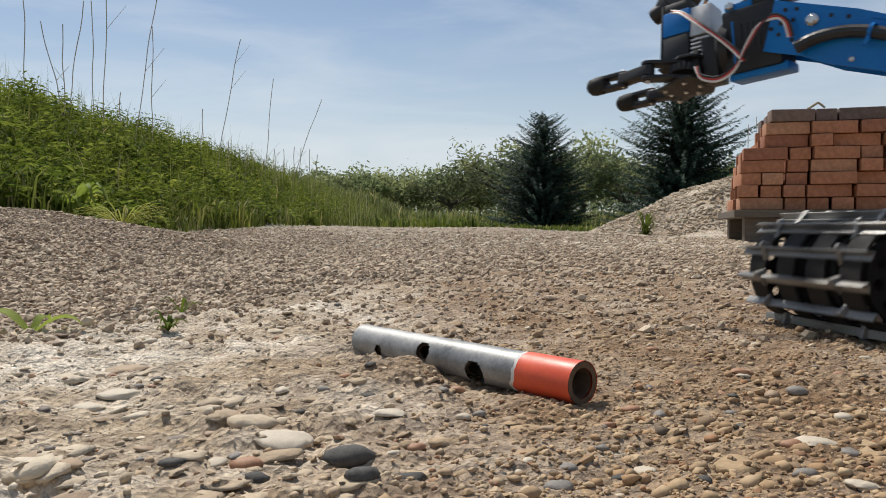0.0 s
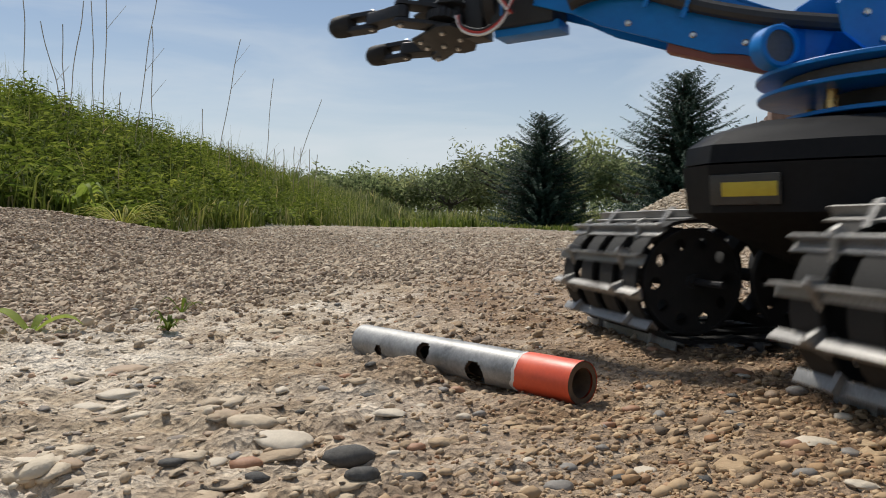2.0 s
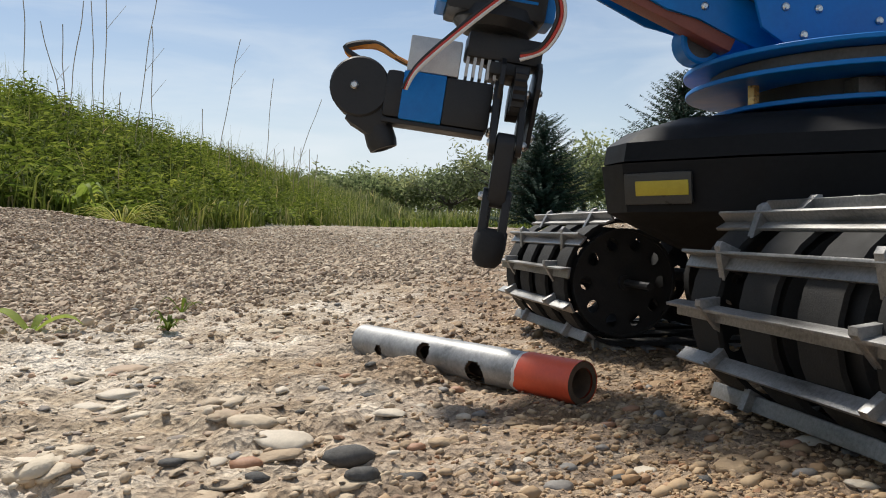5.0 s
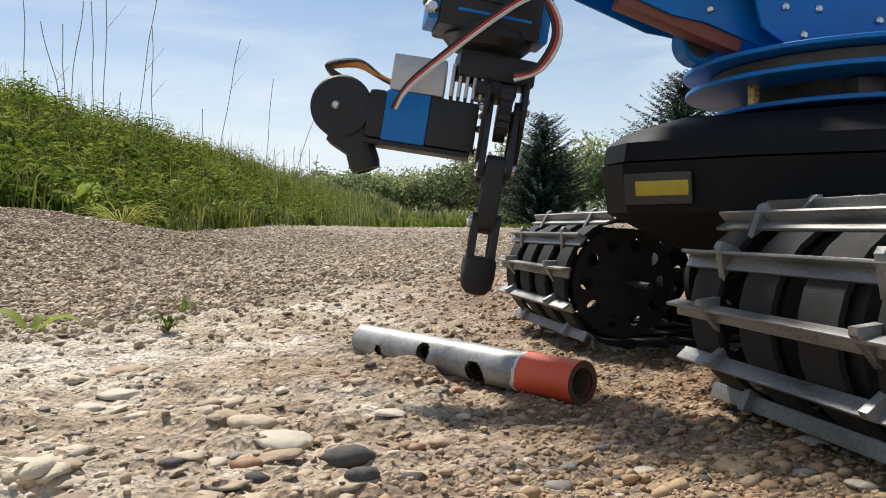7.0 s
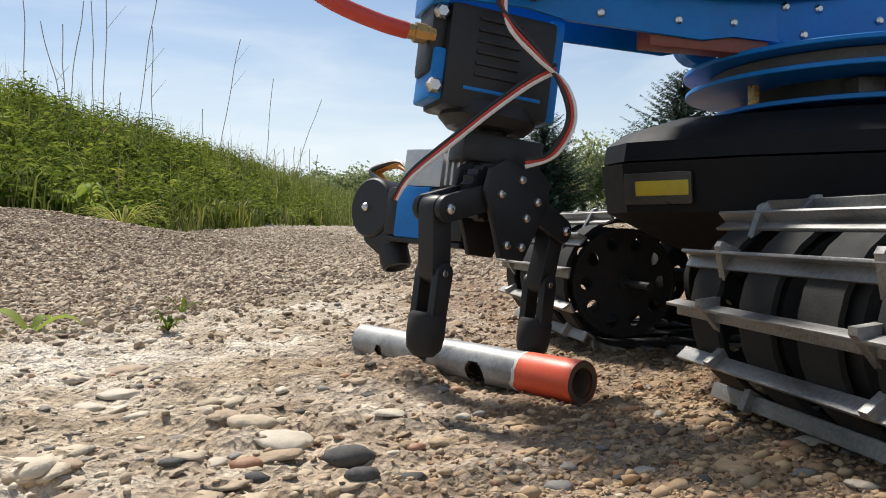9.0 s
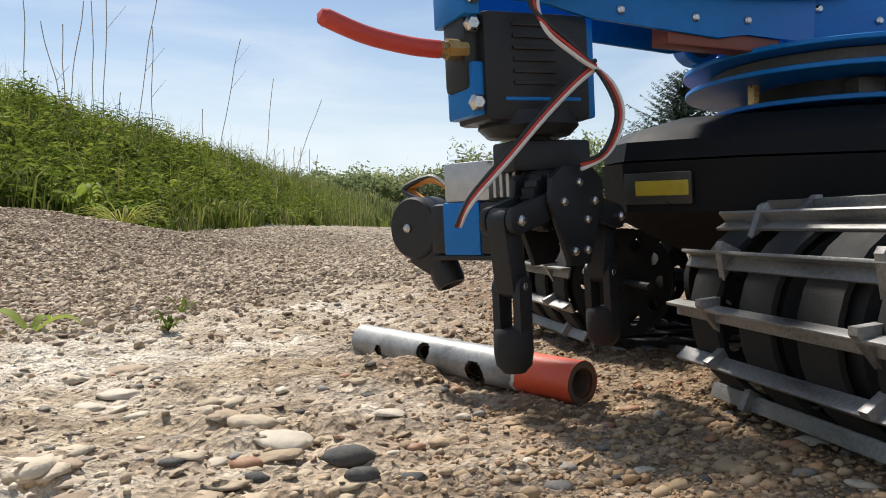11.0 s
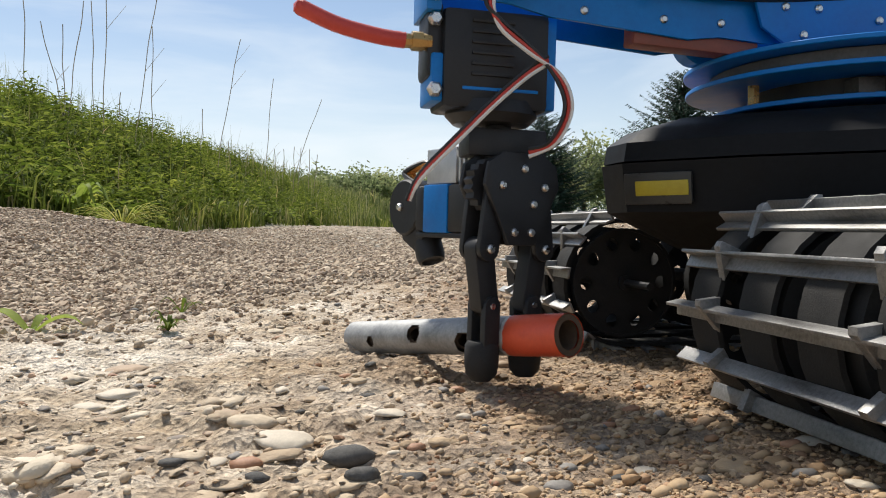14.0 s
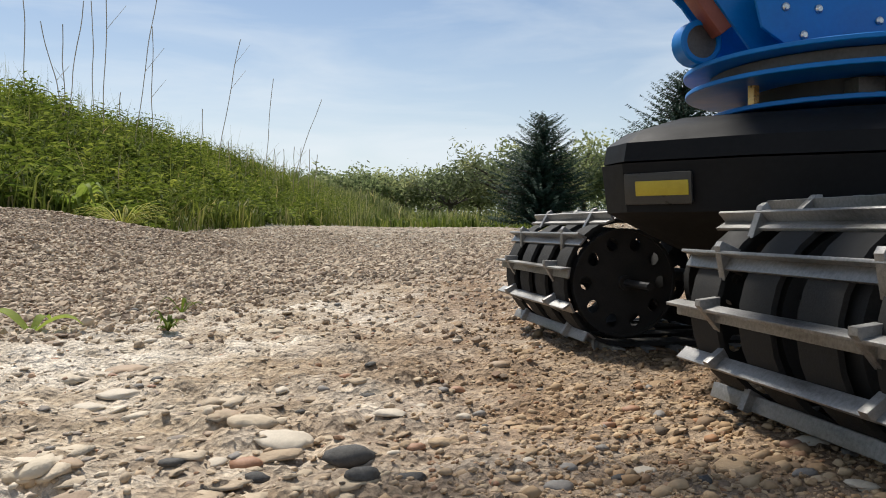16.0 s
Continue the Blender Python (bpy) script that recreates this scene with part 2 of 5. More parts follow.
RED_PAINT = worn("red_paint", (0.58, 0.065, 0.025), (0.78, 0.115, 0.042), 60, (0.35, 0.55), 0, 0.15, 0.0002)
TAPE_EDGE = worn("chipped_primer", (0.50, 0.48, 0.45), (0.75, 0.72, 0.68), 200, (0.6, 0.8))
ALLOY = worn("scuffed_alloy", (0.075, 0.072, 0.068), (0.40, 0.392, 0.375), 75, (0.30, 0.62), 0.7, 0.35, 0.0004, (1, 0.25, 1))
RUBBER = worn("black_rubber", (0.014, 0.014, 0.014), (0.034, 0.033, 0.032), 120, (0.6, 0.85), 0, 0.3, 0.0003, gloss=0.25)
BELT = worn("grey_belt_rubber", (0.012, 0.0117, 0.0113), (0.038, 0.036, 0.033), 120, (0.6, 0.85), 0, 0.4, 0.0004, gloss=0.2)
BLACK = worn("black_plastic", (0.012, 0.012, 0.013), (0.028, 0.028, 0.029), 90, (0.38, 0.6), 0, 0.12, 0.0002, gloss=0.35)
SHELL = worn("black_body_shell", (0.007, 0.007, 0.0075), (0.015, 0.0152, 0.016), 50, (0.45, 0.66), 0, 0.15, 0.0002, gloss=0.12)
BLUE = worn("blue_anodised", (0.0, 0.125, 0.42), (0.001, 0.19, 0.56), 40, (0.32, 0.5), 0.0, 0.08, 0.0001, gloss=0.35)
SCREW = worn("bright_screw", (0.45, 0.44, 0.42), (0.75, 0.74, 0.72), 300, (0.2, 0.4), 1.0)
BRASS = worn("brass", (0.40, 0.25, 0.10), (0.60, 0.42, 0.18), 150, (0.22, 0.4), 1.0)
RED_TUBE = worn("red_silicone", (0.42, 0.032, 0.022), (0.56, 0.062, 0.042), 70, (0.35, 0.5))
WIRE_WHITE = worn("white_wire", (0.62, 0.60, 0.57), (0.78, 0.77, 0.74), 200, (0.4, 0.6))
WIRE_RED = worn("red_wire", (0.40, 0.03, 0.02), (0.55, 0.06, 0.04), 200, (0.4, 0.6))
WIRE_BLACK = worn("black_wire", (0.012, 0.012, 0.012), (0.03, 0.03, 0.03), 200, (0.4, 0.6))
WIRE_ORANGE = worn("orange_wire", (0.55, 0.20, 0.03), (0.70, 0.30, 0.06), 200, (0.4, 0.6))
SILVER = worn("cast_silver", (0.40, 0.40, 0.40), (0.60, 0.60, 0.59), 150, (0.35, 0.6), 0.6, 0.3, 0.0003)
YELLOW = worn("yellow_lens", (0.40, 0.30, 0.015), (0.52, 0.41, 0.03), 120, (0.35, 0.5))
SMOKE = worn("smoked_lens_cover", (0.030, 0.029, 0.026), (0.055, 0.052, 0.046), 120, (0.25, 0.4), gloss=0.35)
RUST_ROD = worn("red_oxide_rod", (0.16, 0.040, 0.026), (0.25, 0.070, 0.045), 90, (0.4, 0.6))
DISC_METAL = worn("grey_bearing_steel", (0.055, 0.052, 0.050), (0.15, 0.145, 0.14), 60, (0.4, 0.6), 0.6)


# ---- mesh helpers ----
def mesh_of(name, bm, mat, smooth=None):
    me = bpy.data.meshes.new(name)
    bm.normal_update()
    bm.to_mesh(me)
    bm.free()
    if mat:
        me.materials.append(mat)
    if smooth is not None:
        me.polygons.foreach_set("use_smooth", [True] * len(me.polygons))
        me.set_sharp_from_angle(angle=radians(smooth))
    return me


def part(name, bm, mat, parent, label="", smooth=35):
    ob = new(name, mesh_of(name, bm, mat, smooth))
    ob.parent = parent
    if label:
        tagged(ob, label)
    return ob


def thing(name, bm, mat, label, category, group="", kind="", smooth=35):
    return tagged(new(name, mesh_of(name, bm, mat, smooth)), label, category, group, kind)


def box(bm, size, m=Matrix(), bevel=0.0, taper=(1, 1)):
    made = bmesh.ops.create_cube(bm, size=1)["verts"]
    for v in made:
        k = v.co.z > 0
        v.co = Vector((v.co.x * size[0] * (taper[0] if k else 1), v.co.y * size[1] * (taper[1] if k else 1), v.co.z * size[2]))
    if bevel:
        edges = list({e for v in made for e in v.link_edges})
        out = bmesh.ops.bevel(bm, geom=edges, offset=bevel, segments=2, profile=0.6, affect="EDGES")
        made = list({v for f in out["faces"] for v in f.verts} | {v for v in made if v.is_valid})
    bmesh.ops.transform(bm, matrix=m, verts=made)
    return bm


def lathe(bm, profile, m=Matrix(), seg=24):
    """Turns (radius, height) pairs round z."""
    rings = []
    for r, z in profile:
        if r < 1e-6:
            rings.append([bm.verts.new(m @ Vector((0, 0, z)))])
        else:
            rings.append([bm.verts.new(m @ Vector((r * math.cos(math.tau * i / seg), r * math.sin(math.tau * i / seg), z))) for i in range(seg)])
    for a, c in zip(rings, rings[1:]):
        for i in range(seg):
            j = (i + 1) % seg
            if len(a) == 1 and len(c) == 1:
                continue
            if len(a) == 1:
                bm.faces.new((a[0], c[j], c[i]))
            elif len(c) == 1:
                bm.faces.new((a[i], a[j], c[0]))
            else:
                bm.faces.new((a[i], a[j], c[j], c[i]))
    return bm


def rod(bm, a, b, r, seg=12, r2=None):
    a, b = Vector(a), Vector(b)
    m = Matrix.Translation(a) @ (b - a).to_track_quat("Z", "Y").to_matrix().to_4x4()
    h = (b - a).length
    r2 = r if r2 is None else r2
    return lathe(bm, [(0, 0), (r, 0), (r2, h), (0, h)], m, seg)


def tube(bm, pts, r, seg=8, ends=True):
    """A round cord along a smooth curve through the points."""
    pts = [Vector(p) for p in pts]
    fine = []
    for i in range(len(pts) - 1):
        p0, p1, p2, p3 = pts[max(i - 1, 0)], pts[i], pts[i + 1], pts[min(i + 2, len(pts) - 1)]
        for k in range(6):
            t = k / 6
            fine.append(0.5 * (2 * p1 + (p2 - p0) * t + (2 * p0 - 5 * p1 + 4 * p2 - p3) * t * t + (3 * p1 - p0 - 3 * p2 + p3) * t ** 3))
    fine.append(pts[-1])
    rings, up = [], Vector((0.3, 0.5, 0.8))
    for i, p in enumerate(fine):
        d = (fine[min(i + 1, len(fine) - 1)] - fine[max(i - 1, 0)]).normalized()
        u = (up - d * up.dot(d)).normalized()
        w = d.cross(u)
        up = u
        rings.append([bm.verts.new(p + (u * math.cos(math.tau * k / seg) + w * math.sin(math.tau * k / seg)) * r) for k in range(seg)])
    for a, c in zip(rings, rings[1:]):
        for k in range(seg):
            bm.faces.new((a[k], a[(k + 1) % seg], c[(k + 1) % seg], c[k]))
    if ends:
        bm.faces.new(rings[0][::-1])
        bm.faces.new(rings[-1])
    return bm


def plate(bm, outline, t, m=Matrix(), bevel=0.0):
    """A flat plate of thickness t from an outline in xy."""
    low = [bm.verts.new(m @ Vector((x, y, -t / 2))) for x, y in outline]
    top = [bm.verts.new(m @ Vector((x, y, t / 2))) for x, y in outline]
    k = len(outline)
    faces = [bm.faces.new(low[::-1]), bm.faces.new(top)]
    faces += [bm.faces.new((low[i], low[(i + 1) % k], top[(i + 1) % k], top[i])) for i in range(k)]
    if bevel:
        rim = [e for e in {e for f in faces[:2] for e in f.edges}]
        bmesh.ops.bevel(bm, geom=rim, offset=bevel, segments=2, profile=0.6, affect="EDGES")
    return bm


def capsule(a, b, r, seg=8, r2=None):
    """The outline of a rounded bar between two points of the plane."""
    a, b = Vector(a), Vector(b)
    r2 = r if r2 is None else r2
    t = math.atan2(b.y - a.y, b.x - a.x)
    out = []
    for i in range(seg + 1):
        w = t - math.pi / 2 + math.pi * i / seg
        out.append((b.x + r2 * math.cos(w), b.y + r2 * math.sin(w)))
    for i in range(seg + 1):
        w = t + math.pi / 2 + math.pi * i / seg
        out.append((a.x + r * math.cos(w), a.y + r * math.sin(w)))
    return out


def joined(name, verts, faces, mat, smooth=False):
    me = bpy.data.meshes.new(name)
    me.from_pydata(verts, [], faces)
    me.materials.append(mat)
    if smooth:
        me.polygons.foreach_set("use_smooth", [True] * len(me.polygons))
    return me


# ---- ground ----
def smooth(a, b, x):
    t = min(max((x - a) / (b - a), 0), 1)
    return t * t * (3 - 2 * t)


def ground_height(x, y):
    near = smooth(9.0, 2.0, y)
    z = 0.0035 * noise.noise((x * 9, y * 9, 1.7)) * near
    z += 0.0036 * noise.noise((x * 34, y * 34, 5.1)) * smooth(2.5, 0.8, y)
    z += 0.0016 * noise.noise((x * 95, y * 120, 7.7)) * smooth(1.3, 0.5, y)
    z += 0.012 * noise.noise((x * 1.3, y * 1.3, 3.3)) * smooth(0.7, 2.5, y) * smooth(14, 6, y)
    # flat slabs with worn joints where the ground is bare and pale
    slab = smooth(0.10, -0.02, x) * smooth(1.25, 0.7, y - 2.2 * x - 0.2)
    if slab > 0 and 0.1 < y < 1.6:
        w = noise.noise_vector((x * 14, y * 14, 2.0)) * 0.35
        d = noise.voronoi((x * 24 + w.x, y * 38 + w.y, 0.5))[0]
        z += 0.0050 * slab * smooth(0.02, 0.34, d[1] - d[0]) * (0.6 + 0.8 * noise.noise((x * 16, y * 16, 11)))
    if 0.1 < y < 1.0 and abs(x) < 0.6:
        # crumbly crust: small lumps and pits
        lump = noise.noise((x * 210, y * 260, 3.1)) + 0.6 * noise.noise((x * 420, y * 480, 6.1))
        z += 0.0011 * lump * smooth(1.0, 0.6, y)
        knob = noise.voronoi((x * 90, y * 120, 1.5))[0][0]
        z += 0.0016 * smooth(0.42, 0.12, knob) * smooth(1.0, 0.6, y)
    # gravel heaped towards the bank, then the bank with its crest
    edge = x + 0.12 * noise.noise((y * 0.9, 2.2, 0.4))
    z += 0.125 * smooth(-0.42, -1.30, edge) * smooth(0.6, 1.6, y) * smooth(3.3, 2.2, y)
    z += 0.68 * smooth(-1.25, -2.7, edge) * smooth(0.9, 2.2, y) * smooth(60, 30, y)
    z += 0.06 * noise.noise((x * 1.7, y * 1.1, 8.0)) * smooth(-1.4, -2.0, x) * smooth(1, 2, y)
    z += 0.064 * smooth(1.8, 7.0, y) * smooth(1.6, 0.5, x) * smooth(90, 40, y)
    z += 0.024 * smooth(2.8, 4.6, y) * smooth(-0.4, -1.5, x) * smooth(60, 30, y)
    # heap of gravel beside the bricks
    r = math.hypot((x - 2.25) / 1.12, (y - 6.2) / 0.9)
    z += 0.52 * max(0.0, 1 - r) ** 1.0 * (1 + 0.25 * noise.noise((x * 3, y * 3, 4.0)))
    return z


def axis_steps(lo, hi, near, far_step):
    out, v = [0.0], 0.0
    while v < hi:
        v += min(near + 0.035 * max(v - 0.45, 0), far_step)
        out.append(v)
    neg, v = [], 0.0
    while v > lo:
        v -= min(near + 0.035 * max(-v - 0.45, 0), far_step)
        neg.append(v)
    return neg[::-1] + out


def build_ground():
    xs = axis_steps(-900, 900, 0.0026, 120)
    ys = [-900, -300, -80, -20, -6, -2, -0.6, -0.2] + [y for y in axis_steps(0, 2500, 0.0026, 200)]
    verts = [(x, y, ground_height(x, y)) for y in ys for x in xs]
    w = len(xs)
    faces = [(j * w + i, j * w + i + 1, (j + 1) * w + i + 1, (j + 1) * w + i) for j in range(len(ys) - 1) for i in range(w - 1)]
    ob = new("ground", joined("ground", verts, faces, GROUND, True))
    return tagged(ob, "pale sandy gravel ground with turf beyond it", "ground", "", "structure")


build_ground()
rng = np.random.default_rng(7)

ICO_T = (1 + 5 ** 0.5) / 2
ICO_V = np.array([(-1, ICO_T, 0), (1, ICO_T, 0), (-1, -ICO_T, 0), (1, -ICO_T, 0), (0, -1, ICO_T), (0, 1, ICO_T),
                  (0, -1, -ICO_T), (0, 1, -ICO_T), (ICO_T, 0, -1), (ICO_T, 0, 1), (-ICO_T, 0, -1), (-ICO_T, 0, 1)]) / math.sqrt(1 + ICO_T ** 2)
ICO_F = [(0, 11, 5), (0, 5, 1), (0, 1, 7), (0, 7, 10), (0, 10, 11), (1, 5, 9), (5, 11, 4), (11, 10, 2), (10, 7, 6), (7, 1, 8),
         (3, 9, 4), (3, 4, 2), (3, 2, 6), (3, 6, 8), (3, 8, 9), (4, 9, 5), (2, 4, 11), (6, 2, 10), (8, 6, 7), (9, 8, 1)]


def finer_ball():
    bm = bmesh.new()
    bmesh.ops.create_icosphere(bm, subdivisions=2, radius=1)
    v, f = np.array([tuple(q.co) for q in bm.verts]), [tuple(q.index for q in t.verts) for t in bm.faces]
    bm.free()
    return v, f


def scatter_stones(name, spots, sizes, mat, label, rounded=False, flat=(0.42, 0.8), sink=-0.12, fine=False):
    """Many small stones, too many to count, in one mesh."""
    n = len(spots)
    ball, tris = finer_ball() if fine else (ICO_V, ICO_F)
    k = len(ball)
    if fine:
        way = rng.normal(0, 1, (n, 5, 3))
        v = np.tile(ball, (n, 1, 1)) * (1 + 0.15 * np.sin(2.6 * np.einsum("pk,nak->npa", ball, way)).sum(2))[:, :, None]
    else:
        v = np.tile(ball, (n, 1, 1)) * rng.uniform(0.62, 1.3, (n, k, 1))
    v *= np.stack([rng.uniform(0.8, 1.35, n), rng.uniform(0.7, 1.1, n), rng.uniform(*flat, n)], 1)[:, None, :] * sizes[:, None, None]
    a = rng.uniform(0, math.tau, n)
    c, s = np.cos(a)[:, None], np.sin(a)[:, None]
    x, y = v[:, :, 0] * c - v[:, :, 1] * s, v[:, :, 0] * s + v[:, :, 1] * c
    z = v[:, :, 2] + rng.uniform(-0.2, 0.9, n)[:, None] * x * 0.3
    base = np.array([ground_height(px, py) for px, py in spots])
    pts = np.stack([x + spots[:, :1], y + spots[:, 1:], z + (base - sizes * sink)[:, None]], 2).reshape(-1, 3)
    f = (np.array(tris)[None] + k * np.arange(n)[:, None, None]).reshape(-1, 3)
    ob = new(name, joined(name, pts.tolist(), f.tolist(), mat, rounded))
    return tagged(ob, label, "gravel", "", "stuff")


def spots_in_view(n, y0, y1, power, side=0.62):
    """Random places in the wedge of ground before the camera, denser close by."""
    y = y0 * (y1 / y0) ** (rng.uniform(0, 1, n) ** power)
    x = rng.uniform(-side, side, n) * (y + 0.06)
    return np.stack([x, y], 1)


def loose(spots, least):
    """Thins the loose stones out over the bare crust and leaves them on the trodden side."""
    keep = np.array([least + (1 - least) * max(smooth(-0.06, 0.06, x - 0.05 * y), 0.7 * smooth(0.45, 0.8, y)) for x, y in spots])
    return spots[rng.uniform(0, 1, len(spots)) < keep]


near_spots = loose(spots_in_view(26000, 0.16, 1.3, 0.95), 0.22)
scatter_stones("fine_gravel", near_spots, np.clip(rng.lognormal(-7.15, 0.42, len(near_spots)), 0.0005, 0.0030), PEBBLE,
               "loose mixed fine gravel lying on pale sand")
near_spots = loose(spots_in_view(8000, 0.16, 1.3, 0.95), 0.16)
scatter_stones("small_pebbles", near_spots, np.clip(rng.lognormal(-6.6, 0.45, len(near_spots)), 0.0008, 0.0045), PEBBLE,
               "small rounded pebbles strewn over sand", True)
# worn stones bedded in the crust, with only their flat tops showing
bedded = spots_in_view(1000, 0.17, 0.95, 0.9)
bedded = bedded[rng.uniform(0, 1, len(bedded)) < np.array([0.25 + 0.75 * smooth(0.12, -0.02, x) for x, y in bedded])]
# none where the pipe lies
along = np.clip(((bedded - (-0.046, 0.464)) @ np.array((0.636, -0.772))), 0, 0.166)
bedded = bedded[np.hypot(bedded[:, 0] + 0.046 - 0.636 * along, bedded[:, 1] - 0.464 + 0.772 * along) > 0.024]
scatter_stones("bedded_stones", bedded, np.clip(rng.lognormal(-5.75, 0.55, len(bedded)), 0.0012, 0.0090) * (0.8 + 0.4 * bedded[:, 1]), BEDDED,
               "pale worn stones bedded flat in the sand", True, (0.18, 0.36), 0.10, True)
# a darker swath of chunky gravel that runs across and thickens towards the bank
swath = spots_in_view(115000, 0.48, 5.0, 0.62)
dense = np.array([max(0.10 + 0.25 * smooth(0.9, 1.6, y), smooth(-0.25, 0.25, y - 2.65 * x - 1.30 + 0.45 * noise.noise((x * 3, y * 3, 9))) * (0.3 + 0.7 * smooth(0.3, -0.1, x / y)) * (0.3 + 0.7 * smooth(3.6, 2.4, y + 2.2 * min(x, 0)))) for x, y in swath])
swath = swath[rng.uniform(0, 1, len(swath)) < dense]
swath_size = np.clip(rng.lognormal(-5.78, 0.36, len(swath)), 0.0015, 0.0085) * (0.50 + 0.38 * np.clip(swath[:, 1], 0.4, 1.5))
scatter_stones("crushed_gravel", swath, swath_size, DARK_GRAVEL, "brown and pale crushed gravel spread over the yard", False, (0.55, 0.9), -0.3)

# pale flat stones over the far side of the yard
far_side = spots_in_view(7000, 2.6, 9.0, 0.8, 0.5)
scatter_stones("far_gravel", far_side, np.clip(rng.lognormal(-4.7, 0.4, len(far_side)), 0.004, 0.022), HEAP_STONE, "pale worn stones over the far side of the yard", False, (0.3, 0.6), 0.05)
# the heap beside the bricks
heap = np.stack([rng.uniform(1.0, 3.6, 9000), rng.uniform(5.2, 6.6, 9000)], 1)
scatter_stones("heap_gravel", heap, rng.uniform(0.006, 0.018, len(heap)), HEAP_STONE, "grey brown gravel heaped beside the brick stack")


def pebble(seed, mat, r, x, y, flat=0.6, label="rounded pebble lying on sandy ground", turn=None):
    bm = bmesh.new()
    bmesh.ops.create_icosphere(bm, subdivisions=3 if r > 0.007 else 2, radius=1)
    o = Vector((seed * 3.1, seed * 1.7, 0.3))
    for v in bm.verts:
        k = 1 + 0.36 * noise.noise(v.co * 1.0 + o) + 0.16 * noise.noise(v.co * 2.2 + o) + 0.05 * noise.noise(v.co * 5 + o)
        v.co = Vector((v.co.x * 1.2 * k, v.co.y * 0.9 * k, v.co.z * flat * k)) * r
    ob = thing("pebble", bm, mat, label, "stone", "pebbles on the ground", smooth=80)
    ob.matrix_world = pose(x, y, ground_height(x, y) + r * min(flat - 0.2, 0.12) * 0.5, rng.uniform(-8, 8), rng.uniform(-8, 8), rng.uniform(0, 360) if turn is None else turn)
    return ob


def on_ground(px, py):
    """The place on level ground along a line of sight given in picture units."""
    d = EYE * 1400 / (py - 402)
    return (px - 784) / 1400 * d, d


KEY_STONES = [(618, 822, 46, SLATE, "smooth dark slate pebble on pale sand"), (722, 862, 30, SLATE, "dark grey slate chip"),
              (640, 880, 34, SLATE, "dark grey flat pebble"), (1315, 668, 21, RUST_STONE, "brown rounded pebble lying on pale sand"), (1416, 702, 20, GREY_STONE, "grey rounded pebble lying on pale sand"),
              (1190, 772, 30, TAN_STONE, "tan angular stone lying on pale sand"), (1448, 795, 38, PALE_STONE, "pale flat stone lying on pale sand"), (1120, 730, 18, RUST_STONE, "reddish pebble lying on pale sand"),
              (500, 795, 55, PALE_STONE, "flat pale stone set in sand"), (220, 655, 36, TAN_STONE, "flat tan stone lying on pale sand"), (275, 680, 12, SLATE, "small dark pebble lying on pale sand"),
              (400, 755, 28, TAN_STONE, "flat brown stone lying on pale sand"), (285, 605, 11, RUST_STONE, "small brown pebble lying on pale sand"), (365, 622, 9, GREY_STONE, "small grey pebble lying on pale sand"),
              (735, 812, 18, RUST_STONE, "brown pebble lying on pale sand"), (610, 672, 17, RUST_STONE, "orange tan pebble lying on pale sand"), (655, 665, 11, SLATE, "dark chip of stone"),
              (705, 668, 14, GREY_STONE, "grey pebble lying on pale sand"), (885, 660, 19, TAN_STONE, "tan round pebble lying on pale sand"), (970, 765, 20, TAN_STONE, "tan pebble lying on pale sand"),
              (820, 740, 16, PALE_STONE, "pale pebble lying on pale sand"), (745, 720, 12, PALE_STONE, "white pebble lying on pale sand"), (850, 735, 14, GREY_STONE, "grey pebble lying on pale sand"),
              (690, 760, 30, PALE_STONE, "pale flat stone lying on pale sand"), (300, 830, 24, SLATE, "dark flat chip lying on pale sand"), (370, 820, 30, PALE_STONE, "pale grey stone lying on pale sand"),
              (430, 830, 30, RUST_STONE, "brown stone half in sand"), (510, 842, 18, SLATE, "dark chip lying on pale sand"), (210, 700, 40, PALE_STONE, "white flat stone lying on pale sand"),
              (1075, 762, 17, RUST_STONE, "reddish pebble lying on pale sand"), (1430, 850, 24, GREY_STONE, "dark grey pebble lying on pale sand"), (1530, 870, 30, PALE_STONE, "pale stone lying on pale sand"),
              (1270, 610, 12, TAN_STONE, "tan pebble lying on pale sand"), (1490, 675, 14, RUST_STONE, "brown pebble lying on pale sand"), (1140, 830, 30, PALE_STONE, "pale stone lying on pale sand"),
              (990, 870, 26, GREY_STONE, "grey stone lying on pale sand"), (570, 705, 13, GREY_STONE, "grey pebble lying on pale sand"), (650, 705, 15, SLATE, "flat grey pebble lying on pale sand"),
              (530, 730, 10, SLATE, "dark chip lying on pale sand"), (60, 830, 60, PALE_STONE, "broad pale stone set in sand"), (155, 725, 30, PALE_STONE, "pale stone lying on pale sand"),
              (640, 690, 11, PALE_STONE, "white pebble lying on pale sand"), (1185, 640, 13, TAN_STONE, "tan stone lying on pale sand"), (860, 690, 12, TAN_STONE, "tan pebble lying on pale sand"),
              (810, 690, 16, RUST_STONE, "flat reddish stone lying on pale sand"), (120, 865, 26, TAN_STONE, "tan stone lying on pale sand"), (1100, 850, 16, SLATE, "dark pebble lying on pale sand")]
for i, (px, py, half, mat, text) in enumerate(KEY_STONES):
    gx, gy = on_ground(px, py)
    r = half / 1400 * gy
    pebble(i + 1, mat, r / 1.22, gx, gy, 0.24 if mat in (PALE_STONE, TAN_STONE) and half > 22 else 0.50, text, 0)
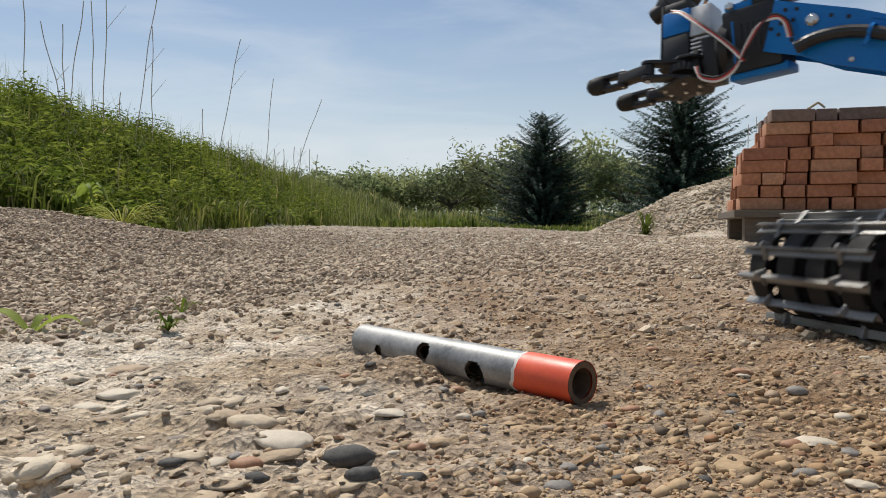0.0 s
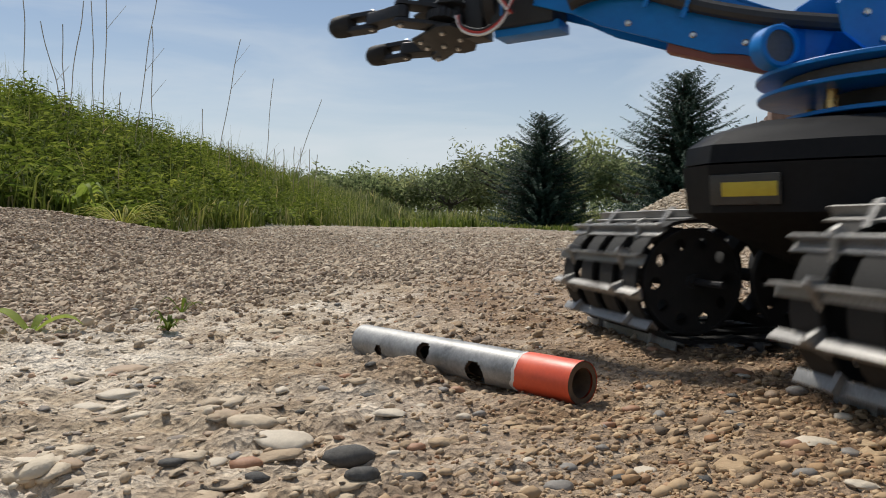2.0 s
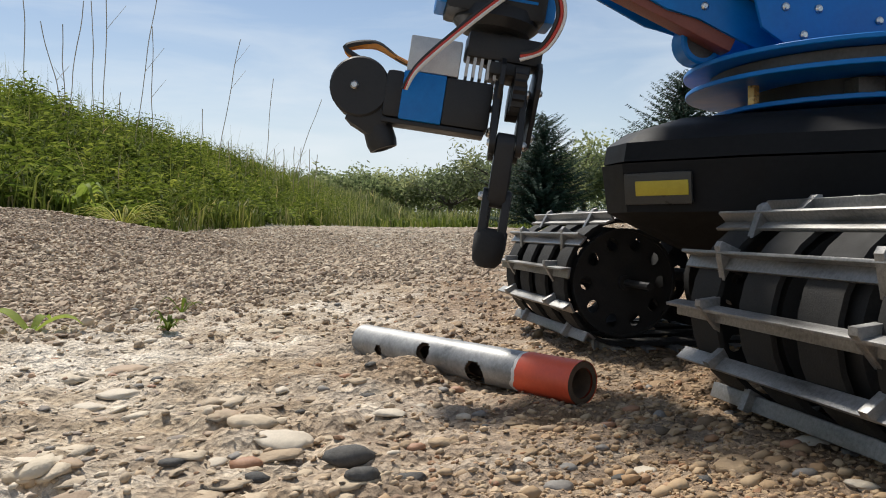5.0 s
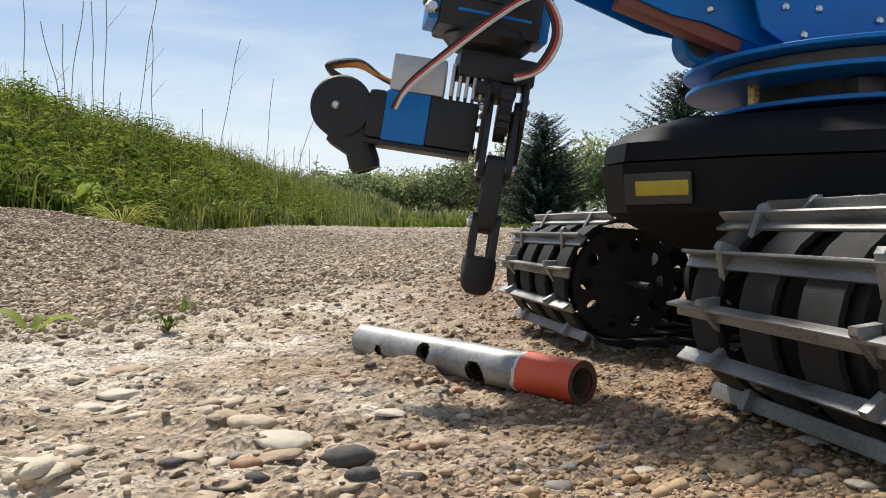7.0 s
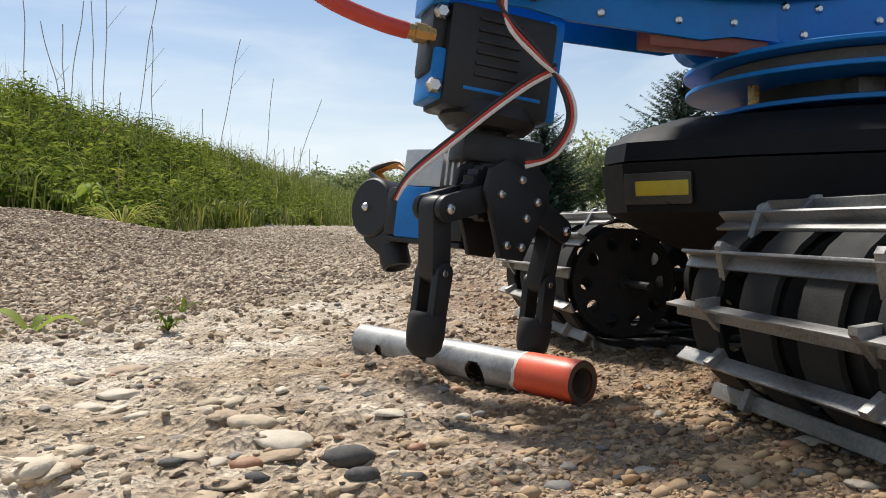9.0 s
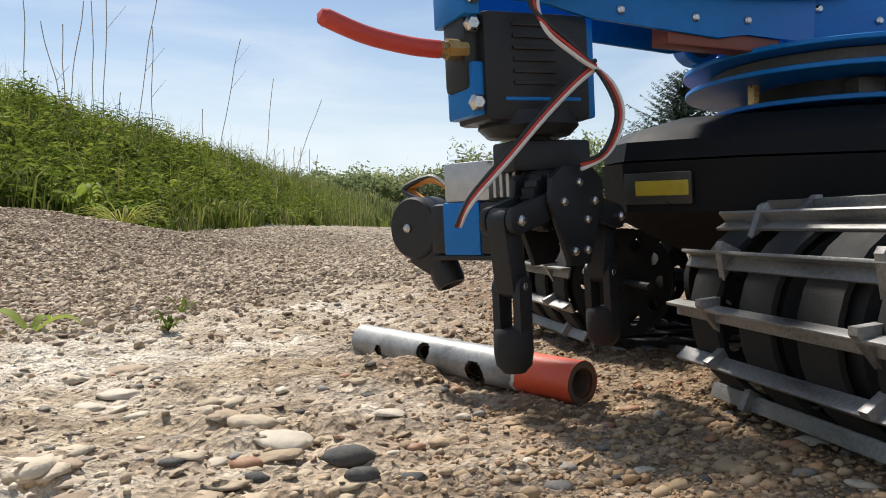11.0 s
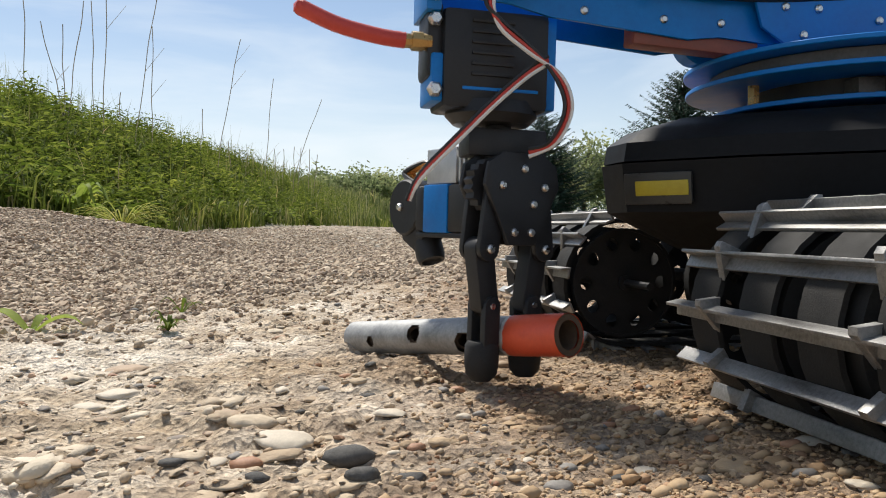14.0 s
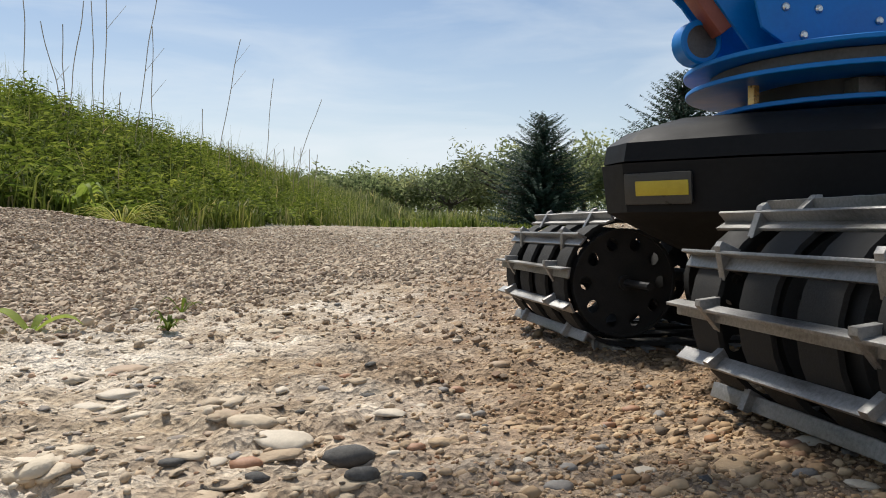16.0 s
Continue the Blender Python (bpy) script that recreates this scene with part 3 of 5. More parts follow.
for i in range(130):
    gy = 0.19 * (0.9 / 0.19) ** rng.uniform(0, 1)
    gx = rng.uniform(-0.58, 0.58) * gy
    r = rng.uniform(0.0013, 0.0034) * (0.8 + gy * 0.6)
    mat = [PALE_STONE, TAN_STONE, GREY_STONE, RUST_STONE, PALE_STONE, TAN_STONE, GREY_STONE, SLATE][rng.integers(0, 8)]
    pebble(100 + i, mat, r, gx, gy, rng.uniform(0.35, 0.7))


# ---- grass ----
def blades(name, spots, lengths, widths, mat, label, lean=0.95, category="grass"):
    """Curved two-piece blades of grass, one mesh."""
    n = len(spots)
    az, bend = rng.uniform(0, math.tau, n), rng.uniform(0.05, lean, n)
    base = np.array([(x, y, ground_height(x, y) - 0.01) for x, y in spots])
    out = np.stack([np.cos(az), np.sin(az), np.zeros(n)], 1)
    side = np.stack([-np.sin(az), np.cos(az), np.zeros(n)], 1) * widths[:, None] / 2
    up = np.array([0, 0, 1.0])
    mid = base + up * (lengths * 0.55)[:, None] + out * (lengths * bend * 0.25)[:, None]
    tip = base + up * (lengths * (1 - 0.35 * bend))[:, None] + out * (lengths * bend * 0.9)[:, None]
    pts = np.stack([base - side, base + side, mid + side * 0.8, mid - side * 0.8, tip], 1).reshape(-1, 3)
    k = 5 * np.arange(n)[:, None]
    faces = (k + np.array([0, 1, 2, 3])).tolist() + (k + np.array([3, 2, 4])).tolist()
    return tagged(new(name, joined(name, pts.tolist(), faces, mat)), label, category, "", "stuff")


def bank_spots(n, y0, y1, x0=-4.2, x1=-1.2):
    y = y0 * (y1 / y0) ** rng.uniform(0, 1, n)
    return np.stack([rng.uniform(x0, x1, n), y], 1)


sp = bank_spots(52000, 1.9, 24)
keep = sp[:, 0] < -1.30 + 0.18 * np.array([noise.noise((x * 2, y * 1.5, 6.6)) for x, y in sp])
sp = sp[keep]
ln = rng.uniform(0.06, 0.27, len(sp)) * (0.75 + 0.9 * np.array([noise.noise((x * 1.6, y * 0.9, 1.1)) for x, y in sp]) + 0.02 * sp[:, 1])
blades("bank_grass", sp, ln, rng.uniform(0.004, 0.009, len(sp)) * (0.75 + 0.09 * sp[:, 1]), GRASS, "rank green grass covering the sloping bank")
sp = bank_spots(2600, 2.2, 20, -3.4, -1.5)
blades("seed_grass", sp, rng.uniform(0.22, 0.46, len(sp)), rng.uniform(0.003, 0.005, len(sp)) * (0.7 + 0.08 * sp[:, 1]), GRASS, "tall thin seeding grass above the bank", 0.55)
sp = np.stack([rng.uniform(-14, 16, 26000), 11 + 22 * rng.uniform(0, 1, 26000) ** 1.6], 1)
blades("meadow_grass", sp, rng.uniform(0.05, 0.16, len(sp)) * np.where(sp[:, 0] < 0.5, 1.7, 1.0), rng.uniform(0.02, 0.04, len(sp)), GRASS, "mown green grass beyond the gravel")


sp = np.stack([rng.uniform(-4.5, -0.9, 3800), rng.uniform(9.0, 22.0, 3800)], 1)
sp = sp[sp[:, 0] < -0.085 * sp[:, 1] - 0.15 + 0.5 * rng.uniform(-1, 1, len(sp))]
blades("tall_grass", sp, rng.uniform(0.12, 0.60, len(sp)), rng.uniform(0.004, 0.010, len(sp)), TALL, "tall pale flowering grass at the end of the bank", 1.0)
sp = np.stack([rng.uniform(-10, 13, 14000), rng.uniform(26.5, 36, 14000)], 1)
blades("rank_grass", sp, rng.uniform(0.3, 0.85, len(sp)), rng.uniform(0.03, 0.07, len(sp)), TALL, "rank unmown grass in front of the orchard", 0.7)


def leafy(name, spots, heights, mat, label, leaf=0.05, per=14):
    """Weeds with many broad pointed leaves on upright stems, one mesh."""
    verts, faces = [], []
    for (x, y), h in zip(spots, heights):
        z0 = ground_height(x, y)
        lean = Vector((rng.uniform(-0.25, 0.25), rng.uniform(-0.25, 0.25), 1))
        for i in range(per):
            f = 0.15 + 0.85 * (i + rng.uniform(0, 1)) / per
            p = Vector((x, y, z0)) + lean * (h * f)
            a, t = rng.uniform(0, math.tau), rng.uniform(-0.25, 0.75)
            d = Vector((math.cos(a) * math.cos(t), math.sin(a) * math.cos(t), math.sin(t)))
            s = Vector((-math.sin(a), math.cos(a), rng.uniform(-0.4, 0.4)))
            L = leaf * rng.uniform(0.6, 1.3) * (1.25 - 0.6 * f)
            k = len(verts)
            verts += [tuple(p), tuple(p + d * L * 0.5 + s * L * 0.13), tuple(p + d * L - Vector((0, 0, L * 0.25))), tuple(p + d * L * 0.5 - s * L * 0.13)]
            faces.append((k, k + 1, k + 2, k + 3))
    return tagged(new(name, joined(name, verts, faces, mat)), label, "weeds", "", "stuff")


sp = bank_spots(4200, 1.9, 16, -3.4, -1.42)
leafy("bank_weeds", sp, rng.uniform(0.10, 0.30, len(sp)) * (0.8 + 0.03 * sp[:, 1]), WEED, "leafy green weeds among the grass of the bank", 0.07, 14)
# stands of coarse broad-leaved weeds, uneven in height
sp = bank_spots(2600, 2.1, 9, -3.3, -1.36)
clump = np.array([noise.noise((x * 2.3, y * 1.3, 12.0)) for x, y in sp])
sp, clump = sp[clump > 0.02], clump[clump > 0.02]
leafy("coarse_weeds", sp, rng.uniform(0.07, 0.18, len(sp)) * (0.7 + 1.2 * clump), COARSE, "coarse bright broad-leaved weeds in stands on the bank", 0.082, 22)


# ---- single plants ----
def plant(name, x, y, leaves, label, mat=WEED, spread=1.0):
    """A low plant: each leaf a curved pointed blade from one crown."""
    root = tagged(new(name), label, "plant")
    root.matrix_world = pose(x, y, ground_height(x, y))
    for az, length, width, rise in leaves:
        bm = bmesh.new()
        rows = []
        d = Vector((math.cos(radians(az)), math.sin(radians(az)), 0))
        s = Vector((-d.y, d.x, 0))
        for i in range(7):
            f = i / 6
            p = d * (length * f * spread) + Vector((0, 0, length * (rise * f - 0.75 * rise * f * f * f)))
            w = width * math.sin(math.pi * min(0.06 + f * 0.94, 0.985)) ** 0.8 / 2
            rows.append([bm.verts.new(p - s * w + Vector((0, 0, w * 0.5))), bm.verts.new(p), bm.verts.new(p + s * w + Vector((0, 0, w * 0.5)))])
        for a, c in zip(rows, rows[1:]):
            for k in range(2):
                bm.faces.new((a[k], a[k + 1], c[k + 1], c[k]))
        part("leaf", bm, mat, root, smooth=60)
    return root


sx, sy = on_ground(52, 598)
plant("seedling", sx, sy, [(10, 0.034, 0.010, 0.8), (170, 0.038, 0.011, 0.95), (80, 0.022, 0.008, 1.2), (300, 0.018, 0.007, 0.8)], "young green seedling with long pointed leaves in gravel", LIME)
sx, sy = on_ground(296, 590)
plant("sprig", sx, sy, [(a, rng.uniform(0.006, 0.016), 0.0032, rng.uniform(0.8, 2.6)) for a in range(0, 360, 24)], "thin straggly green sprig growing through the gravel")
plant("sprig", sx - 0.03, sy + 0.12, [(a, rng.uniform(0.010, 0.022), 0.003, rng.uniform(0.8, 1.8)) for a in range(0, 360, 60)], "thin straggly green sprig growing through the gravel")
# broad-leaved weed and pale tuft at the foot of the bank, dark bush on the bank
plant("broad_weed", -1.34, 2.85, [(rng.uniform(0, 360), rng.uniform(0.07, 0.16), rng.uniform(0.022, 0.036), rng.uniform(0.4, 2.4)) for _ in range(80)], "broad-leaved bright green weed at the foot of the bank", LIME)
plant("grass_tuft", -1.10, 2.72, [(rng.uniform(180, 400), rng.uniform(0.10, 0.20), 0.005, rng.uniform(0.3, 1.3)) for _ in range(60)], "pale yellow green tuft of grass drooping over gravel", TUFT)
plant("dark_bush", -1.95, 7.4, [(rng.uniform(0, 360), rng.uniform(0.07, 0.17), rng.uniform(0.03, 0.05), rng.uniform(0.8, 3.2)) for _ in range(110)], "dark broad-leaved bush on the bank")
plant("heap_weed", 1.42, 5.55, [(rng.uniform(0, 360), rng.uniform(0.03, 0.09), 0.014, rng.uniform(0.8, 5.0)) for _ in range(60)], "upright green weed on the gravel heap")


def stalk(x, y, h, lean, twist, forks, label):
    """A bare dry stem with a few side twigs."""
    bm = bmesh.new()
    pts = [(lean * 0.8 * h * (i / 6) ** 1.2 + 0.004 * math.sin(i * 2.1 + twist), 0.004 * math.cos(i * 1.7 + twist), h * i / 6) for i in range(7)]
    tube(bm, pts, 0.0032 * (0.6 + 0.06 * y), 5)
    for f, side in forks:
        k = int(f * 6)
        a = Vector(pts[k])
        rod(bm, a, a + Vector((side * h * 0.10, 0.02, h * 0.13)), 0.002 * (0.6 + 0.05 * y), 4, 0.001)
    ob = thing("dry_stalk", bm, STRAW, label, "dry stalk", "dry stalks on the bank")
    ob.matrix_world = pose(x, y, ground_height(x, y) - 0.02)
    return ob


def at_depth(px, y):
    return (px - 784) / 1400 * y


# picture column of the foot, distance, height of the tip in the picture, lean
STALKS = [(48, 4.7, -60, 0.0, []), (122, 4.9, 35, -0.28, [(0.5, 1)]), (118, 4.9, 40, -0.02, [(0.6, -1)]), (120, 5.0, 0, 0.18, []), (168, 5.2, 0, 0.0, []), (184, 5.2, -60, 0.05, [(0.7, 1)]), (215, 5.5, 160, 0.0, []),
          (238, 5.6, -40, 0.19, [(0.6, 1)]), (270, 5.8, 45, 0.02, [(0.5, 1)]), (355, 7.0, 190, 0.06, []), (382, 7.2, 68, 0.22, [(0.75, 1), (0.9, 1)]), (468, 9.0, 138, 0.10, [(0.4, 1), (0.2, -1)]), (512, 10.5, 175, 0.42, [(0.2, -1)]),
          (500, 9.5, 262, 0.05, [(0.8, 1)]), (545, 10.5, 262, 0.05, [(0.8, -1)]), (520, 10.0, 258, 0.02, [(0.8, 1)]), (432, 8.2, 268, 0.12, [(0.9, 1), (0.8, -1), (0.7, 1)]), (490, 9.4, 262, -0.05, [(0.9, 1), (0.8, -1)]), (526, 10.2, 260, 0.1, [(0.95, 1), (0.85, -1), (0.7, 1)]), (553, 10.8, 272, 0.12, [(0.9, -1), (0.8, 1)]), (412, 8.0, 248, -0.1, [(0.9, 1), (0.75, -1)]), (1322, 8.6, 218, 0.0, []), (1337, 8.6, 205, 0.0, [])]
for i, (px, y, top, lean, forks) in enumerate(STALKS):
    x = at_depth(px, y)
    h = EYE + (402 - top) / 1400 * y - ground_height(x, y)
    stalk(x, y, h, lean, i * 1.3, forks, "tall thin dry weed stalk rising from the grass")


# ---- trees ----
def spruce(h, w, seed, label):
    r = np.random.default_rng(seed)
    root = tagged(new("spruce_tree"), label, "tree", "spruces at the edge of the yard")
    bm = bmesh.new()
    rod(bm, (0, 0, -0.1), (0, 0, h * 0.97), h * 0.022, 10, h * 0.003)
    part("trunk", bm, BARK, root)
    verts, faces, limb = [], [], bmesh.new()
    z = h * 0.03
    while z < h * 0.985:
        f = z / h
        reach = w / 2 * (1 - f) ** 0.62 * (0.80 + 0.20 * min(1, f / 0.15)) * (0.88 + 0.22 * noise.noise((f * 9, seed, 0)))
        count = max(5, int(21 * (1 - f) + 5))
        for i in range(count):
            a = r.uniform(0, math.tau)
            L = (reach + 0.08) * r.uniform(0.55, 1.0) * (1.10 if i % 4 == 0 else 0.9)
            out = Vector((math.cos(a), math.sin(a), 0))
            rise = -0.18 + 0.55 * f + r.uniform(-0.08, 0.08)
            if i % 2 == 0:
                rod(limb, (0, 0, z), out * L * 0.8 + Vector((0, 0, z + rise * L * 0.7)), 0.012, 4, 0.004)
            steps = max(3, int(L / 0.044))
            for s in range(steps):
                q = (s + 0.4) / steps
                p = out * L * q + Vector((0, 0, z + L * (rise * q + 0.22 * q * q)))
                side = Vector((-out.y, out.x, 0))
                for sgn in (-1, 1, 0):
                    tw = r.uniform(0.08, 0.15) * (0.7 + 0.5 * (1 - q)) * (h / 3.8)
                    d = (out * r.uniform(0.4, 1.0) + side * sgn * r.uniform(0.5, 1.1) + Vector((0, 0, r.uniform(-0.85, 0.12)))).normalized()
                    n2 = d.cross(Vector((r.uniform(-1, 1), r.uniform(-1, 1), 1.2))).normalized()
                    k = len(verts)
                    verts += [tuple(p), tuple(p + d * tw * 0.5 + n2 * tw * 0.15), tuple(p + d * tw), tuple(p + d * tw * 0.5 - n2 * tw * 0.15)]
                    faces.append((k, k + 1, k + 2, k + 3))
        z += h * 0.021
    part("limb", limb, BARK, root)
    ob = new("crown", joined("crown", verts, faces, SPRUCE))
    ob.parent = root
    return root


spruce(3.65, 5.3, 3, "dense dark green spruce at the edge of the yard").matrix_world = pose(3.15, 25, 0)
spruce(4.0, 5.7, 5, "tall broad dark green spruce beyond the gravel heap").matrix_world = pose(6.05, 20, 0)


def orchard_tree(seed, h, label):
    r = np.random.default_rng(seed)
    root = tagged(new("orchard_tree"), label, "tree", "trees along the far side of the meadow")
    bm, verts, faces = bmesh.new(), [], []
    trunk_top = Vector((r.uniform(-0.2, 0.2), r.uniform(-0.2, 0.2), h * 0.30))
    rod(bm, (0, 0, -0.2), trunk_top, h * 0.032, 8, h * 0.024)
    for i in range(9):
        a = math.tau * i / 9 + r.uniform(-0.3, 0.3)
        mid = trunk_top + Vector((math.cos(a), math.sin(a), r.uniform(0.35, 1.0))) * h * r.uniform(0.16, 0.24)
        rod(bm, trunk_top, mid, h * 0.015, 5, h * 0.010)
        for j in range(4):
            b = a + r.uniform(-0.9, 0.9)
            end = mid + Vector((math.cos(b), math.sin(b), r.uniform(0.0, 1.1))) * h * r.uniform(0.16, 0.30)
            rod(bm, mid, end, h * 0.008, 4, h * 0.002)
            for c in range(3):
                centre = mid.lerp(end, r.uniform(0.45, 1.1)) + Vector(r.normal(0, 0.05 * h, 3))
                for s in range(34):
                    p = centre + Vector(r.normal(0, 1, 3)) * h * 0.058
                    d = Vector(r.normal(0, 1, 3)).normalized()
                    n2 = d.orthogonal().normalized()
                    L = h * r.uniform(0.014, 0.031)
                    k = len(verts)
                    verts += [tuple(p), tuple(p + d * L + n2 * L * 0.5), tuple(p + d * L * 2), tuple(p + d * L - n2 * L * 0.5)]
                    faces.append((k, k + 1, k + 2, k + 3))
    part("trunk", bm, BARK, root)
    ob = new("crown", joined("crown", verts, faces, HAZED_ORCHARD))
    ob.parent = root
    return root


kinds = [orchard_tree(s, 3.4, t) for s, t in ((11, "spreading green orchard tree with bare lower limbs"), (12, "low wide green orchard tree"), (13, "open-crowned green orchard tree"))]
places = [(-4.6, 38), (-2.2, 40), (0.2, 38)]
for ob, (x, y) in zip(kinds, places):
    ob.matrix_world = pose(x, y, 0, 0, 0, x * 40)
more = [(-7.0, 40, 1.0), (-5.8, 46, 1.1), (-3.4, 44, 1.05), (-0.8, 45, 1.05), (1.8, 41, 1.05), (3.0, 36, 1.25), (4.6, 42, 1.3), (6.0, 39, 1.3), (7.6, 44, 1.4),
        (9.0, 38, 1.2), (10.8, 42, 1.3), (13.0, 40, 1.3), (15.5, 42, 1.3), (18, 40, 1.3), (-9.5, 42, 1.1), (-12, 44, 1.1), (5.2, 52, 1.5), (0.8, 53, 1.35), (-6, 55, 1.3)]
for i, (x, y, s) in enumerate(more):
    ob = copy_thing(kinds[i % 3], pose(x, y, 0, 0, 0, i * 77.0))
    ob.scale = (s * 1.3, s * 1.3, s * (0.9 + 0.25 * ((i * 0.37) % 1)))

for i, ob in enumerate(kinds):
    ob.scale = (1.3, 1.3, 1.05)


def far_wood():
    r = np.random.default_rng(31)
    verts, faces = [], []
    for i in range(42000):
        x, y = r.uniform(-30, 45), r.uniform(50, 62)
        top = 1.75 + 0.9 * noise.noise((x * 0.25, 1.0, 0)) + 0.8 * noise.noise((x * 0.9, 3.0, 0)) + 0.05 * max(x, 0)
        p = Vector((x, y, top * r.uniform(0, 1) ** 0.7))
        d = Vector(r.normal(0, 1, 3)).normalized()
        n2 = d.orthogonal().normalized()
        L = r.uniform(0.07, 0.16)
        k = len(verts)
        verts += [tuple(p), tuple(p + d * L + n2 * L * 0.55), tuple(p + d * L * 2), tuple(p + d * L - n2 * L * 0.55)]
        faces.append((k, k + 1, k + 2, k + 3))
    return tagged(new("far_woods", joined("far_woods", verts, faces, HAZED_ORCHARD)), "hazy green scrub and woods behind the orchard", "woods", "", "stuff")


far_wood()

# ---- brick stack ----
def brick_stack():
    root = tagged(new("brick_stack"), "stack of loose red bricks with a dark top course on boards", "bricks")
    L, W, H = 0.196, 0.094, 0.0585
    bm = bmesh.new()
    box(bm, (1.9, 1.0, 0.035), pose(0.93, 0.45, 0.125), 0.004)
    part("board", bm, BOARD, root, "weathered grey pallet board", smooth=None)
    for y in (0.05, 0.85):
        for x in (0.10, 0.93, 1.75):
            bm = bmesh.new()
            box(bm, (0.14, 0.12, 0.115), pose(x, y, 0.05), 0.004)
            part("block", bm, BOARD, root, smooth=None)
    bm = bmesh.new()
    box(bm, (L - 0.004, W - 0.004, H - 0.003), Matrix(), 0.004)
    shape = mesh_of("brick", bm, BRICK, 40)
    bm = bmesh.new()
    box(bm, (L - 0.004, W - 0.004, H - 0.003), Matrix(), 0.005)
    dark = mesh_of("dark_brick", bm, DARK_BRICK, 40)
    r = np.random.default_rng(21)
    starts = [0.0, 0.0, 0.012, 0.015, 0.03, 0.115, 0.12, 0.145]
    for c in range(8):
        for row in range(3):
            x = starts[c] + r.uniform(-0.008, 0.008)
            while x < 1.8:
                header = r.uniform(0, 1) < 0.35
                step = W if header else L
                ob = new("brick", dark if c == 7 else shape)
                ob.parent = root
                ob.matrix_basis = pose(x + step / 2, 0.07 + row * 0.2 + r.uniform(-0.022, 0.022) + (0.05 if header else 0), 0.143 + H * (c + 0.5),
                                       r.uniform(-1, 1), r.uniform(-0.8, 0.8), (90 if header else 0) + r.uniform(-6, 6))
                x += step + r.uniform(0.001, 0.012)
    bm = bmesh.new()
    rod(bm, (0, 0, 0), (0.05, 0, 0.03), 0.006, 8)
    rod(bm, (0.05, 0, 0.03), (0.09, 0.01, 0.01), 0.005, 8)
    w = thing("dry_twig", bm, STRAW, "short dry twig lying on top of the bricks", "twig")
    w.matrix_world = pose(1.70, 3.70, 0.158 + H * 8, 0, 0, 8)
    return root


brick_stack().matrix_world = pose(1.385, 3.72, 0.012, 0, 0, -15)


# ---- pipe ----
PIPE_L, PIPE_R, BORE = 0.166, 0.0093, 0.0066


def steel_pipe():
    root = tagged(new("steel_pipe"), "galvanised steel pipe with drilled holes and one red painted end", "pipe")
    seg, rows = 48, 84
    holes = [(0.0265, 190, 0.0030), (0.0665, 164, 0.0052), (0.1060, 203, 0.0066), (0.0265, 10, 0.0030), (0.0665, -16, 0.0046), (0.1060, 23, 0.0060)]

    def skin(x0, x1, n, r, inner, bm, ragged=0.0):
        grid = []
        for i in range(n + 1):
            ring = []
            for j in range(seg):
                a = math.tau * j / seg
                x = x0 + (x1 - x0) * i / n
                if i == 0 and ragged:
                    x += ragged * (noise.noise((math.cos(a) * 2, math.sin(a) * 2, 4.4)) + 0.4 * noise.noise((math.cos(a) * 6, math.sin(a) * 6, 1.4)))
                ring.append(bm.verts.new((x, r * math.cos(a), r * math.sin(a))))
            grid.append(ring)
        for i in range(n):
            for j in range(seg):
                c = [grid[i][j], grid[i][(j + 1) % seg], grid[i + 1][(j + 1) % seg], grid[i + 1][j]]
                m = sum((v.co for v in c), Vector()) / 4
                am = math.degrees(math.atan2(m.z, m.y))
                gone = False
                for hx, ha, hr in holes:
                    da = (am - ha + 180) % 360 - 180
                    if math.hypot(m.x - hx, math.radians(da) * PIPE_R) < hr:
                        gone = True
                if not gone:
                    bm.faces.new(c[::-1] if inner else c)
        return grid

    bm = bmesh.new()
    skin(0, 0.1325, 166, PIPE_R, False, bm)
    part("sleeve", bm, STEEL, root, "galvanised grey steel tube with holes")
    bm = bmesh.new()
    skin(0.001, PIPE_L - 0.001, 180, BORE, True, bm)
    for x, flip in ((0.0, 1), (PIPE_L, 0)):
        lo = [bm.verts.new((x, BORE * math.cos(math.tau * j / seg), BORE * math.sin(math.tau * j / seg))) for j in range(seg)]
        hi = [bm.verts.new((x, (PIPE_R - 0.0002) * math.cos(math.tau * j / seg), (PIPE_R - 0.0002) * math.sin(math.tau * j / seg))) for j in range(seg)]
        for j in range(seg):
            k = (j + 1) % seg
            bm.faces.new((lo[j], lo[k], hi[k], hi[j]))
    part("bore", bm, PIPE_IN, root, "rusty brown bore and cut rim")
    bm = bmesh.new()
    skin(0.1335, PIPE_L + 0.0002, 36, PIPE_R + 0.00025, False, bm, 0.0045)
    part("painted_end", bm, RED_PAINT, root, "bright red painted end with a chipped edge")
    bm = bmesh.new()
    skin(0.1312, 0.139, 6, PIPE_R + 0.0001, False, bm, 0.005)
    part("chipped_edge", bm, TAPE_EDGE, root, "pale chipped edge of the paint")
    return root


pipe = steel_pipe()


# ---- tracked robot: x forward, y to its left, z up ----
robot = tagged(new("tracked_robot"), "small black tracked robot with a blue arm and gripper", "robot")
ROBOT_END = pose(0.217, 0.421, 0, 0, 0, 191.5)
WHEEL_X, AXLE_Z, BELT_R, REAR_X = 0.095, 0.0425, 0.0365, -0.165
HALF_GAP, TRACK_W = 0.071, 0.128
LOOP = 2 * (WHEEL_X - REAR_X) + math.tau * BELT_R
BARS = 39


